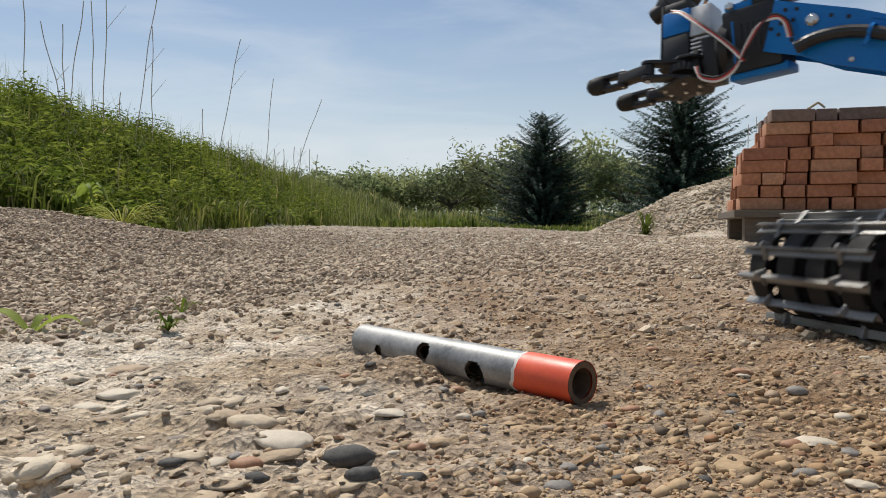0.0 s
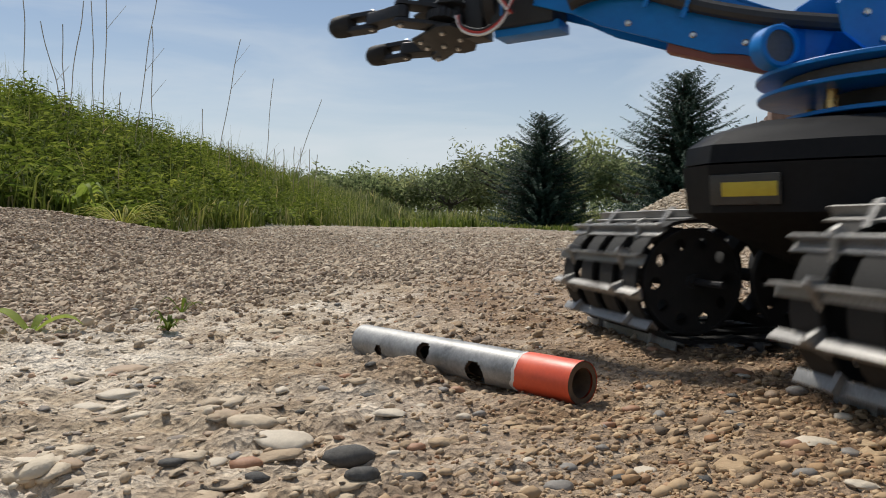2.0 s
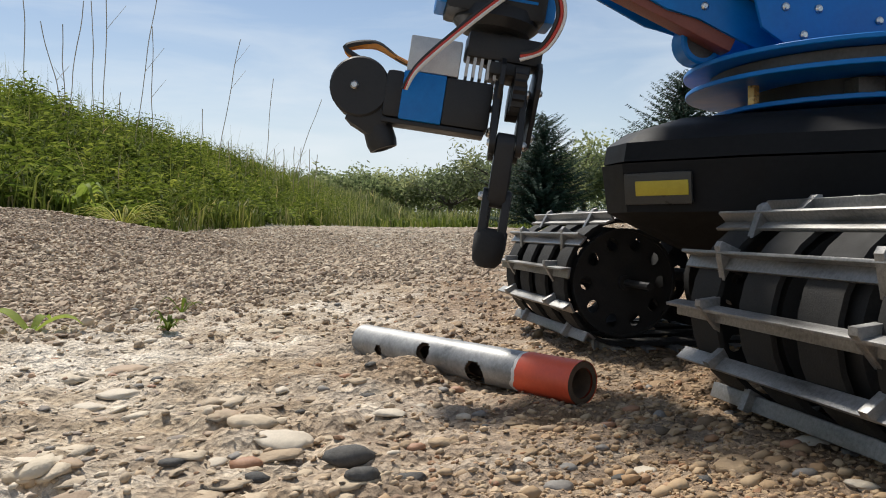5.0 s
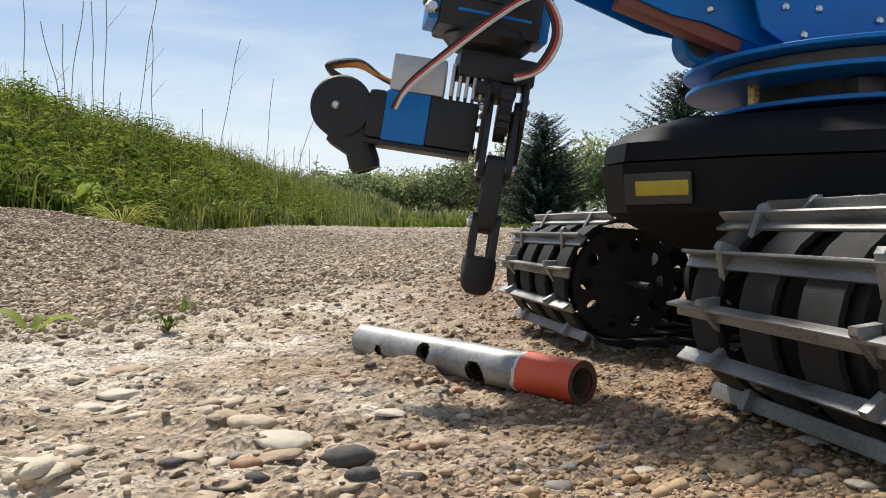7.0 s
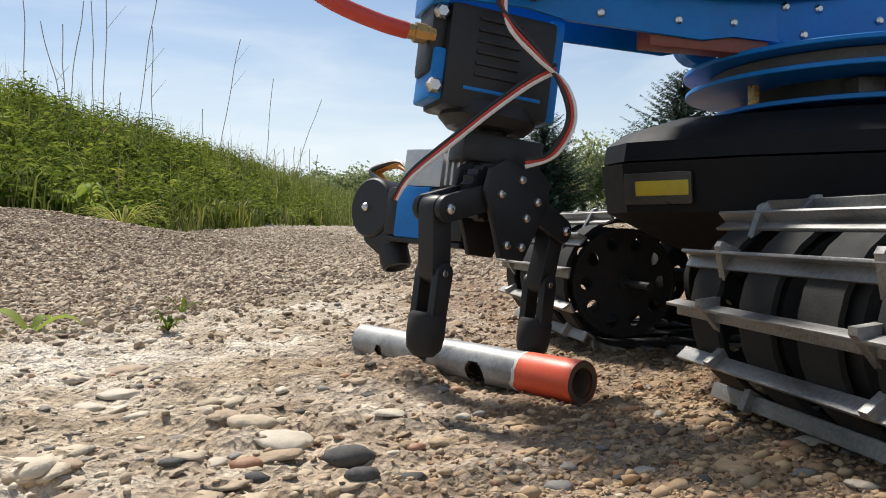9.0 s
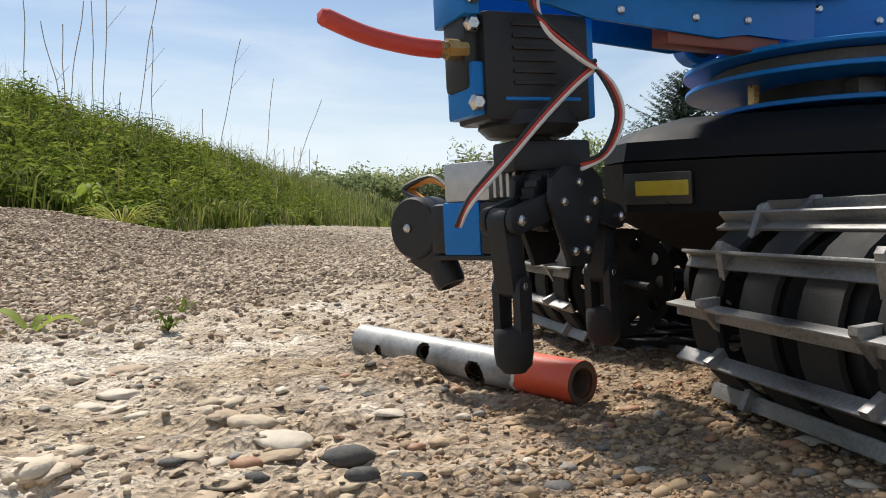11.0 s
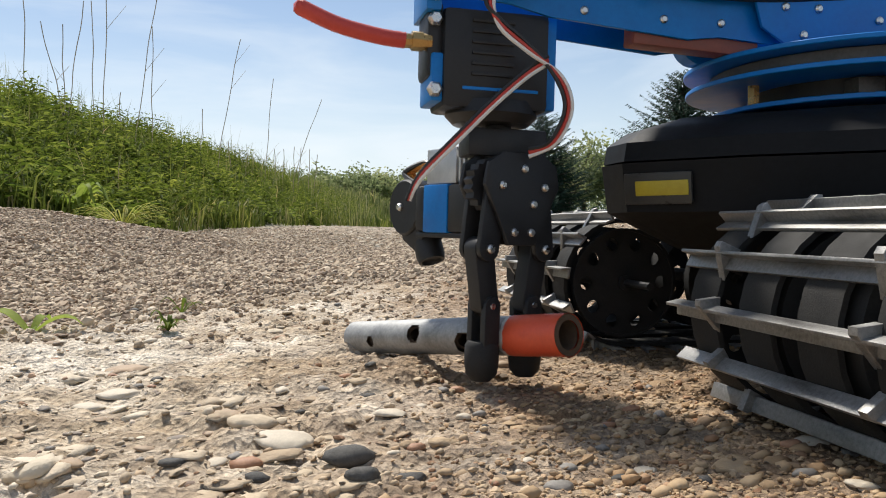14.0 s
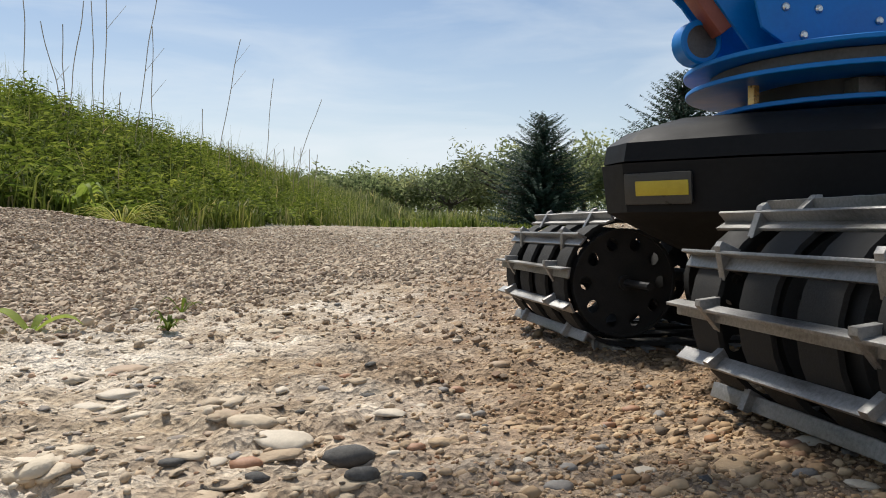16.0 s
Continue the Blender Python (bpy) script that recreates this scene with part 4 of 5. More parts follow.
def on_loop(s):
    """A pose on the belt, s metres along it: x outwards, y across, z along the way it runs."""
    s %= LOOP
    run = WHEEL_X - REAR_X
    if s < run:
        p, a = Vector((REAR_X + s, 0, AXLE_Z + BELT_R)), 90.0
    elif s < run + math.pi * BELT_R:
        a = 90 - math.degrees((s - run) / BELT_R)
        p = Vector((WHEEL_X + BELT_R * math.cos(radians(a)), 0, AXLE_Z + BELT_R * math.sin(radians(a))))
    elif s < 2 * run + math.pi * BELT_R:
        p, a = Vector((WHEEL_X - (s - run - math.pi * BELT_R), 0, AXLE_Z - BELT_R)), -90.0
    else:
        a = -90 - math.degrees((s - 2 * run - math.pi * BELT_R) / BELT_R)
        p = Vector((REAR_X + BELT_R * math.cos(radians(a)), 0, AXLE_Z + BELT_R * math.sin(radians(a))))
    return Matrix.Translation(p) @ pose(0, 0, 0, 0, -a, 0)


def strap(bm, y, w, t, n=96):
    rings = []
    for i in range(n):
        m = on_loop(LOOP * i / n)
        rings.append([bm.verts.new(m @ Vector(c) + Vector((0, y, 0))) for c in ((0, -w / 2, 0), (t, -w / 2, 0), (t, w / 2, 0), (0, w / 2, 0))])
    for i in range(n):
        a, c = rings[i], rings[(i + 1) % n]
        for k in range(4):
            bm.faces.new((a[k], a[(k + 1) % 4], c[(k + 1) % 4], c[k]))


def wheel_disc(bm, r, y, t, holes=10, hole_r=0.0042, hole_at=0.024):
    """A disc with a ring of round holes, in the xz plane."""
    for side in (-1, 1):
        yy = y + side * t / 2
        hub = bm.verts.new((0, yy, 0))
        sector = math.tau / holes
        for k in range(holes):
            a = k * sector

            def pt(rad, ang):
                return (rad * math.cos(ang), yy, rad * math.sin(ang))
            inner = 0.016
            outline = [pt(inner, a - sector / 2), pt(inner, a), pt(inner, a + sector / 2), pt(hole_at, a + sector / 2), pt(r, a + sector / 2), pt(r, a), pt(r, a - sector / 2), pt(hole_at, a - sector / 2)]
            ov = [bm.verts.new(p) for p in outline]
            hv = []
            for i in range(8):
                w = a + math.pi * 1.25 - i * math.pi / 4
                hv.append(bm.verts.new((hole_at * math.cos(a) + hole_r * math.cos(w), yy, hole_at * math.sin(a) + hole_r * math.sin(w))))
            for i in range(8):
                j = (i + 1) % 8
                bm.faces.new((ov[i], ov[j], hv[j], hv[i]))
            bm.faces.new((hub, ov[0], ov[1]))
            bm.faces.new((hub, ov[1], ov[2]))


def grouser_mesh():
    bm = bmesh.new()
    w = TRACK_W + 0.012
    box(bm, (0.0014, w, 0.0058), pose(0.0026, 0, 0), 0.0003)
    box(bm, (0.0062, w, 0.0013), pose(0.0052, 0, 0.0024, 0, 12, 0), 0.0003)
    for y in (-0.30, 0.30):
        wedge = [(-0.0075, -0.0005), (0.0060, -0.0005), (0.0050, 0.0082), (0.0026, 0.0082)]
        m = Matrix.Translation((0.0015, y * w, 0.0008)) @ Matrix(((0, 1, 0, 0), (0, 0, 1, 0), (1, 0, 0, 0), (0, 0, 0, 1)))
        plate(bm, wedge, 0.0040, m, 0.0003)
    return mesh_of("grouser", bm, ALLOY, 30)


tracks, wheels, grousers = [], [], []
bar_mesh = grouser_mesh()
for side in (-1, 1):
    cy = side * (HALF_GAP + TRACK_W / 2)
    bm = bmesh.new()
    strap(bm, cy - 0.40 * TRACK_W, 0.019, 0.0022)
    belt = part("track_belt", bm, BELT, robot, "grey rubber strap of the crawler track", smooth=30)
    for f in (-0.13, 0.13, 0.40):
        bm = bmesh.new()
        strap(bm, cy + f * TRACK_W, 0.019, 0.0022)
        part("strap", bm, BELT, belt, smooth=30)
    tracks.append(belt)
    for i in range(BARS):
        ob = new("grouser", bar_mesh)
        ob.parent = belt
        grousers.append((ob, cy, LOOP * i / BARS + (0.004 if side < 0 else 0.010)))
    for x in (WHEEL_X, 0.021, -0.053, REAR_X):
        bm = bmesh.new()
        rod(bm, (0, -TRACK_W * 0.5, 0), (0, TRACK_W * 0.5, 0), 0.0045, 12)
        w = part("wheel", bm, RUBBER, robot, "black drilled track wheel", smooth=30)
        w.matrix_basis = pose(x, cy, AXLE_Z)
        for f in (-0.46, 0.46):
            bm = bmesh.new()
            wheel_disc(bm, 0.0315, f * TRACK_W, 0.003)
            bmesh.ops.remove_doubles(bm, verts=bm.verts, dist=0.00001)
            part("disc", bm, RUBBER, w, smooth=30)
            bm = bmesh.new()
            lathe(bm, [(0.0310, -0.003), (0.0327, -0.003), (0.0327, 0.003), (0.0310, 0.003), (0.0310, -0.003)], pose(0, f * TRACK_W, 0, 90), 40)
            part("rim", bm, RUBBER, w, smooth=30)
        for f in (-0.15, 0.15):
            bm = bmesh.new()
            lathe(bm, [(0.028, -0.011), (0.0335, -0.011), (0.0335, 0.011), (0.028, 0.011), (0.028, -0.011)], pose(0, f * TRACK_W, 0, 90), 32)
            part("tyre", bm, RUBBER, w, smooth=30)
        wheels.append((w, x, cy))
    # stub axle and tension arm on the inner face
    bm = bmesh.new()
    inner = side * HALF_GAP
    rod(bm, (WHEEL_X, inner + side * 0.01, AXLE_Z), (WHEEL_X, side * 0.04, AXLE_Z), 0.0022, 10)
    part("axle", bm, BLACK, robot)
    bm = bmesh.new()
    rod(bm, (0.021, inner + side * 0.01, AXLE_Z), (0.021, side * 0.03, AXLE_Z), 0.0022, 10)
    part("axle", bm, BLACK, robot)

# body: belly, nose panel, lid
LEVELS = [(0.026, -0.010, 0.020), (0.050, 0.034, 0.026), (0.066, 0.072, 0.044), (0.077, 0.094, 0.060), (0.083, 0.106, 0.069), (0.1065, 0.109, 0.071)]


def shell_ring(bm, z, nose, half, wide, back):
    tip = 0.012 * half / 0.07
    out = [(nose + 0.027, -tip), (nose + 0.027, tip), (nose - 0.012, half * 0.81), (nose - 0.060, wide), (back, wide), (back, -wide), (nose - 0.060, -wide), (nose - 0.012, -half * 0.81)]
    return [bm.verts.new((x, y, z)) for x, y in out]


def body_shell(bm, levels, wides, back, round_off=0.0026):
    rings = [shell_ring(bm, z, nose, half, wd, back) for (z, nose, half), wd in zip(levels, wides)]
    for a, c in zip(rings, rings[1:]):
        for k in range(8):
            bm.faces.new((a[k], a[(k + 1) % 8], c[(k + 1) % 8], c[k]))
    bm.faces.new(rings[0][::-1])
    bm.faces.new(rings[-1])
    rim = [e for e in bm.edges if e.calc_face_angle(0) > radians(14)]
    bmesh.ops.bevel(bm, geom=rim, offset=round_off, segments=3, profile=0.55, affect="EDGES")


bm = bmesh.new()
body_shell(bm, LEVELS, [0.034, 0.040, 0.050, 0.060, 0.088, 0.091], -0.17)
part("body", bm, SHELL, robot, "matt black plastic hull between the tracks")
bm = bmesh.new()
body_shell(bm, [(0.1075, 0.1080, 0.071), (0.1165, 0.1065, 0.070), (0.1235, 0.096, 0.066), (0.1295, 0.076, 0.060), (0.1335, 0.040, 0.050)], [0.092, 0.091, 0.088, 0.084, 0.078], -0.168, 0.0034)
part("lid", bm, SHELL, robot, "matt black lid with sloping edges", smooth=22)
bm = bmesh.new()
NOSE_FACET = pose(0.1243, 0.0261, 0.0940, 0, 7, 37)
box(bm, (0.002, 0.034, 0.0150), NOSE_FACET, 0.0009)
lamp = part("marker_light", bm, SMOKE, robot, "clear smoked cover of a front light")
bm = bmesh.new()
box(bm, (0.0012, 0.0265, 0.0070), NOSE_FACET @ pose(0.0008, 0.0024, 0.0002), 0.0004)
part("lens", bm, YELLOW, lamp, "yellow strip behind the cover")
for x in (0.060, 0.016):
    bm = bmesh.new()
    lathe(bm, [(0.004, 0), (0.004, 0.003), (0.0025, 0.0045), (0, 0.0045)], pose(x, 0.094, 0.0848), 12)
    part("knob", bm, BLACK, robot)

# turntable
bm = bmesh.new()
lathe(bm, [(0, 0.1325), (0.050, 0.1325), (0.050, 0.1468), (0, 0.1468)], Matrix(), 40)
turntable = part("turntable", bm, BLACK, robot, "dark drum between the blue discs of the turntable")
for z, r in ((0.1350, 0.072), (0.1480, 0.085), (0.1585, 0.086)):
    bm = bmesh.new()
    lathe(bm, [(0.030, z - 0.0012), (r - 0.0004, z - 0.0012), (r, z - 0.0008), (r, z + 0.0008), (r - 0.0004, z + 0.0012), (0.030, z + 0.0012)], Matrix(), 72)
    part("disc", bm, BLUE, turntable, "blue anodised disc")
bm = bmesh.new()
lathe(bm, [(0.0, 0.1493), (0.070, 0.1493), (0.072, 0.1500), (0.072, 0.1565), (0.070, 0.1572), (0.0, 0.1572)], Matrix(), 64)
part("bearing", bm, DISC_METAL, turntable, "grey steel bearing ring")
for k in range(5):
    a = math.tau * (k + 0.10) / 5
    bm = bmesh.new()
    rod(bm, (0.064 * math.cos(a), 0.064 * math.sin(a), 0.1362), (0.064 * math.cos(a), 0.064 * math.sin(a), 0.1468), 0.0030, 6)
    part("standoff", bm, BRASS, turntable, "brass spacer")
bm = bmesh.new()
box(bm, (0.05, 0.09, 0.0105), pose(0.0, 0.0, 0.1415), 0.001)
box(bm, (0.014, 0.010, 0.009), pose(0.030, 0.045, 0.1405), 0.0008)
box(bm, (0.020, 0.008, 0.006), pose(0.004, 0.053, 0.1410), 0.0008)
part("motor_block", bm, DISC_METAL, turntable, "dark grey drive block and connectors")

# shoulder
SHOULDER = Vector((0.0589, 0, 0.1774))
bm = bmesh.new()
for y in (-0.024, 0.024):
    out = [(-0.075, 0.1600), (0.038, 0.1600), (0.056, 0.1635), (0.070, 0.172), (0.074, 0.186), (0.062, 0.197), (0.0, 0.235), (-0.075, 0.235)]
    m = Matrix(((1, 0, 0, 0), (0, 0, 1, y), (0, 1, 0, 0), (0, 0, 0, 1)))
    plate(bm, out, 0.002, m, 0.0005)
box(bm, (0.10, 0.046, 0.002), pose(-0.02, 0, 0.1610), 0.0005)
bracket = part("shoulder_bracket", bm, BLUE, robot, "blue folded bracket of the shoulder")
for x, z in ((0.048, 0.169), (0.040, 0.182), (0.058, 0.182), (0.064, 0.190), (0.006, 0.178), (-0.02, 0.168)):
    bm = bmesh.new()
    lathe(bm, [(0.0021, 0), (0.0021, 0.001), (0.0013, 0.0018), (0, 0.0018)], pose(x, 0.025, z, -90), 12)
    part("screw", bm, SCREW, bracket)
bm = bmesh.new()
lathe(bm, [(0.0085, -0.006), (0.0105, -0.006), (0.0115, -0.005), (0.0115, 0.005), (0.0105, 0.006), (0.0085, 0.006), (0.0085, -0.006)], pose(0.085, -0.010, 0.171, 90), 28)
pulley = part("pulley", bm, BLUE, robot, "blue round guide wheel")
bm = bmesh.new()
lathe(bm, [(0, -0.0045), (0.0088, -0.0045), (0.0088, 0.0045), (0, 0.0045)], pose(0.085, -0.010, 0.171, 90), 24)
part("hub", bm, DISC_METAL, pulley)
bm = bmesh.new()
box(bm, (0.05, 0.040, 0.042), pose(0.0, 0, 0.190), 0.002)
part("shoulder_motor", bm, BLACK, robot, "black servo block")

# upper arm: x from the shoulder to the elbow
L1, L2 = 0.136, 0.072


bm = bmesh.new()
MXZ = Matrix(((1, 0, 0, 0), (0, 0, 1, 0), (0, 1, 0, 0), (0, 0, 0, 1)))
for y in (-0.017, 0.017):
    out = [(-0.012, -0.012), (0.030, -0.014), (0.046, -0.019), (0.118, -0.022), (0.138, -0.020), (0.168, -0.022), (0.172, 0.016), (0.110, 0.018), (-0.012, 0.012)]
    plate(bm, [(a * 0.98, c) for a, c in out], 0.002, Matrix.Translation((0, y, 0)) @ MXZ, 0.0005)
box(bm, (0.085, 0.036, 0.002), pose(0.055, 0, 0.013), 0.0005)
upper_arm = part("upper_arm", bm, BLUE, robot, "blue plate arm link with punched holes")
bm = bmesh.new()
box(bm, (0.066, 0.012, 0.011), pose(0.040, 0.010, -0.017, 0, 5, 0), 0.0012)
part("rod", bm, RUST_ROD, upper_arm, "dull red spring rod under the arm")
bm = bmesh.new()
tube(bm, [(-0.03, 0.022, 0.018), (0.02, 0.023, 0.008), (0.06, 0.022, 0.004), (0.10, 0.022, 0.003), (0.124, 0.024, -0.005), (0.138, 0.026, -0.016)], 0.0047, 10)
part("cable_sleeve", bm, WIRE_BLACK, upper_arm, "black braided cable sleeve")
for x in (0.068, 0.092):
    bm = bmesh.new()
    lathe(bm, [(0.0052, -0.0012), (0.0058, -0.0012), (0.0058, 0.0012), (0.0052, 0.0012), (0.0052, -0.0012)], pose(x, 0.022, 0.004, 0, 90, 0), 16)
    box(bm, (0.003, 0.002, 0.006), pose(x, 0.0255, -0.003), 0.0004)
    part("cable_tie", bm, BLUE, upper_arm)
for x, z, r in ((0.136, 0.006, 0.0046), (0.03, -0.008, 0.002), (0.06, -0.012, 0.002), (0.10, -0.016, 0.002)):
    bm = bmesh.new()
    lathe(bm, [(r, 0), (r, r * 0.4), (r * 0.6, r * 0.7), (0, r * 0.7)], pose(x, 0.018, z, -90), 12)
    part("bolt", bm, SCREW, upper_arm)
for x, z in ((0.158, 0.010), (0.158, 0.0), (0.150, 0.012), (0.124, 0.011), (0.163, 0.005), (0.146, -0.010), (0.157, -0.008), (0.164, -0.005), (0.150, 0.004), (0.122, -0.004), (0.112, 0.012)):
    bm = bmesh.new()
    lathe(bm, [(0.0016, 0), (0.0016, 0.0003), (0, 0.0003)], pose(x, 0.0181, z, -90), 10)
    part("punched_hole", bm, BLACK, upper_arm)

# forearm: hangs from the elbow along -z, x forwards
bm = bmesh.new()
box(bm, (0.050, 0.030, 0.045), pose(0.006, 0, -0.045), 0.003)
forearm = part("forearm", bm, BLACK, robot, "black finned servo of the wrist")
for k in range(6):
    bm = bmesh.new()
    box(bm, (0.020, 0.0012, 0.0016), pose(0.008, 0.0155, -0.028 - 0.0048 * k), 0.0003)
    part("fin", bm, BLACK, forearm)
bm = bmesh.new()
lathe(bm, [(0, -0.004), (0.018, -0.004), (0.022, 0.0), (0.020, 0.006), (0, 0.006)], pose(0.004, 0, -0.069), 28)
part("horn_cover", bm, BLACK, forearm)
bm = bmesh.new()
box(bm, (0.038, 0.020, 0.013), pose(-0.002, 0, -0.0815), 0.0015)
part("wrist_servo", bm, BLACK, forearm, "flat black wrist servo")
bm = bmesh.new()
box(bm, (0.036, 0.0306, 0.0016), pose(0.004, 0, -0.0585), 0.0004)
part("seam", bm, BLUE, forearm)
bm = bmesh.new()
box(bm, (0.007, 0.022, 0.046), pose(-0.0205, 0, -0.043), 0.0015)
part("servo_bracket", bm, BLUE, forearm, "blue servo bracket")
bm = bmesh.new()
box(bm, (0.006, 0.026, 0.022), pose(0.033, 0, -0.054), 0.0015)
part("lower_clip", bm, BLUE, forearm)
bm = bmesh.new()
box(bm, (0.007, 0.032, 0.026), pose(0.036, 0, -0.012), 0.001)
part("upper_clip", bm, BLUE, forearm)
bm = bmesh.new()
box(bm, (0.008, 0.022, 0.034), pose(0.034, 0, -0.037), 0.003)
part("mount", bm, BLACK, forearm)
for x, z, y in ((0.036, -0.006, 0.016), (0.036, -0.018, 0.016), (0.0345, -0.028, 0.011), (0.0345, -0.060, 0.013)):
    bm = bmesh.new()
    lathe(bm, [(0.0036, 0), (0.0036, 0.002), (0.0024, 0.0034), (0, 0.0034)], pose(x, y, z, -90), 6)
    part("bolt", bm, SCREW, forearm)
bm = bmesh.new()
lathe(bm, [(0.0, 0), (0.0038, 0), (0.0038, 0.004), (0.0045, 0.004), (0.0045, 0.009), (0.0034, 0.0092), (0.0034, 0.013), (0, 0.013)], pose(0.0355, 0.008, -0.038, 0, 90, 0), 8)
part("fitting", bm, BRASS, forearm, "brass threaded fitting")
bm = bmesh.new()
tube(bm, [(0.0475, 0.008, -0.038), (0.060, 0.008, -0.037), (0.078, 0.008, -0.0335), (0.094, 0.008, -0.0275)], 0.0037, 12)
lathe(bm, [(0.0037, 0), (0.003, 0.0022), (0, 0.0034)], pose(0.094, 0.008, -0.0275, 0, 68, 0), 12)
part("antenna_sleeve", bm, RED_TUBE, forearm, "red rubber sleeved stub")

# flat three-core wires that swing from the forearm to the gripper
for k, mat in ((0, WIRE_WHITE), (1, WIRE_RED), (2, WIRE_BLACK)):
    o = 0.0017 * (k - 1)
    bm = bmesh.new()
    tube(bm, [(-0.004, 0.023, -0.012 + o), (0.008, 0.025, -0.014 + o), (0.0135 + o, 0.026, -0.022), (0.009, 0.028, -0.032 + o), (-0.004, 0.029, -0.042 + o), (-0.018 + o, 0.029, -0.053), (-0.0235 + o, 0.029, -0.067), (-0.018 + o, 0.026, -0.082), (-0.008, 0.022, -0.087 + o)], 0.00098, 6)
    tube(bm, [(-0.014, 0.027, -0.046 + o), (-0.004, 0.027, -0.053 + o), (0.010, 0.025, -0.066 + o), (0.026, 0.022, -0.083 + o), (0.040, 0.016, -0.099 + o), (0.045 + 0.5 * o, 0.012, -0.110)], 0.00098, 6)
    part("wire", bm, mat, forearm)

# gripper: -z towards the finger tips, x along its servo, y the way it opens
JAW_X = -0.011


def bolt_at(parent, m, r=0.0019, sides=10):
    bm = bmesh.new()
    lathe(bm, [(r, 0), (r, r * 0.5), (r * 0.62, r), (0, r)], m, sides)
    part("bolt", bm, SCREW, parent)


MYZ = Matrix(((0, 0, 1, 0), (1, 0, 0, 0), (0, 1, 0, 0), (0, 0, 0, 1)))
bm = bmesh.new()
rod(bm, (0, 0, 0.000), (0, 0, -0.016), 0.006, 16)
lathe(bm, [(0, -0.002), (0.0095, -0.002), (0.0095, 0.002), (0, 0.002)], pose(0, 0, -0.016), 20)
box(bm, (0.020, 0.026, 0.006), pose(-0.004, 0, -0.0205), 0.001)
gripper = part("gripper", bm, BLACK, robot, "black gripper wrist and mounting plate")
for x in (-0.0075, 0.0105):
    bm = bmesh.new()
    out = [(-0.020, -0.020), (-0.012, -0.015), (0.012, -0.015), (0.020, -0.020), (0.022, -0.030), (0.013, -0.046), (0.008, -0.057), (-0.008, -0.057), (-0.013, -0.046), (-0.022, -0.030)]
    plate(bm, out, 0.0024, Matrix.Translation((JAW_X + x, 0, 0)) @ MYZ, 0.0006)
    part("side_plate", bm, BLACK, gripper)
for y in (-0.0125, 0.0125):
    bm = bmesh.new()
    teeth = []
    for k in range(36):
        r = 0.0122 if k % 2 else 0.0108
        teeth.append((r * math.cos(math.tau * k / 36), r * math.sin(math.tau * k / 36)))
    plate(bm, teeth, 0.006, Matrix.Translation((JAW_X + 0.0015, y, -0.030)) @ MYZ)
    part("gear", bm, BLACK, gripper, "black toothed gear wheel")
for y, z in ((-0.0125, -0.030), (0.0125, -0.030), (-0.005, -0.051), (0.005, -0.051), (0.0, -0.022), (-0.006, -0.038)):
    for x, d in ((-0.0087, -90), (0.0117, 90)):
        bolt_at(gripper, pose(JAW_X + x, y, z, 0, d, 0))
bm = bmesh.new()
box(bm, (0.024, 0.020, 0.024), pose(0.0145, 0, -0.040), 0.002)
part("servo_case", bm, BLACK, gripper, "black front case of the gripper servo")
bm = bmesh.new()
box(bm, (0.010, 0.020, 0.024), pose(0.0515, 0, -0.040), 0.003)
part("servo_cap", bm, BLACK, gripper)
bm = bmesh.new()
box(bm, (0.0215, 0.0205, 0.0245), pose(0.037, 0, -0.040), 0.001)
part("servo_body", bm, BLUE, gripper, "bright blue middle of the gripper servo")
bm = bmesh.new()
box(bm, (0.052, 0.018, 0.0024), pose(0.030, 0, -0.0535), 0.0006)
part("servo_tray", bm, BLACK, gripper)
bm = bmesh.new()
box(bm, (0.026, 0.020, 0.0180), pose(0.034, -0.001, -0.0185), 0.001)
part("heat_sink", bm, SILVER, gripper, "grey cast metal block")
for k in range(5):
    bm = bmesh.new()
    box(bm, (0.0016, 0.021, 0.0160), pose(0.003 + 0.0036 * k, -0.001, -0.0185), 0.0003)
    part("fin", bm, SILVER, gripper)
bm = bmesh.new()
lathe(bm, [(0, -0.009), (0.0142, -0.009), (0.0152, -0.008), (0.0152, 0.008), (0.0142, 0.009), (0, 0.009)], pose(0.0690, 0, -0.039, 90), 32)
part("camera_pod", bm, BLACK, gripper, "small round black camera pod")
bm = bmesh.new()
box(bm, (0.021, 0.0145, 0.023), pose(0.0615, 0, -0.050, 0, -25, 0), 0.004)
part("pod_neck", bm, BLACK, gripper)
bm = bmesh.new()
lathe(bm, [(0, 0), (0.0075, 0), (0.0078, 0.008), (0.0070, 0.0115), (0.0055, 0.0118), (0.0050, 0.0100), (0, 0.0095)], pose(0.058, 0, -0.057, 0, 205, 0), 20)
part("pod_lens", bm, BLACK, gripper, "black lens barrel")
bolt_at(gripper, pose(0.0715, 0.0090, -0.039, -90), 0.0022, 12)
for k, mat in ((0, WIRE_ORANGE), (1, WIRE_ORANGE), (2, WIRE_BLACK)):
    bm = bmesh.new()
    tube(bm, [(0.071 - 0.002 * k, -0.005 + 0.004 * k, -0.026), (0.080, -0.004 + 0.003 * k, -0.0195), (0.066, -0.003, -0.016 + 0.001 * k), (0.054, -0.002, -0.020), (0.046, -0.001, -0.023)], 0.0014, 6)
    part("wire", bm, mat, gripper)

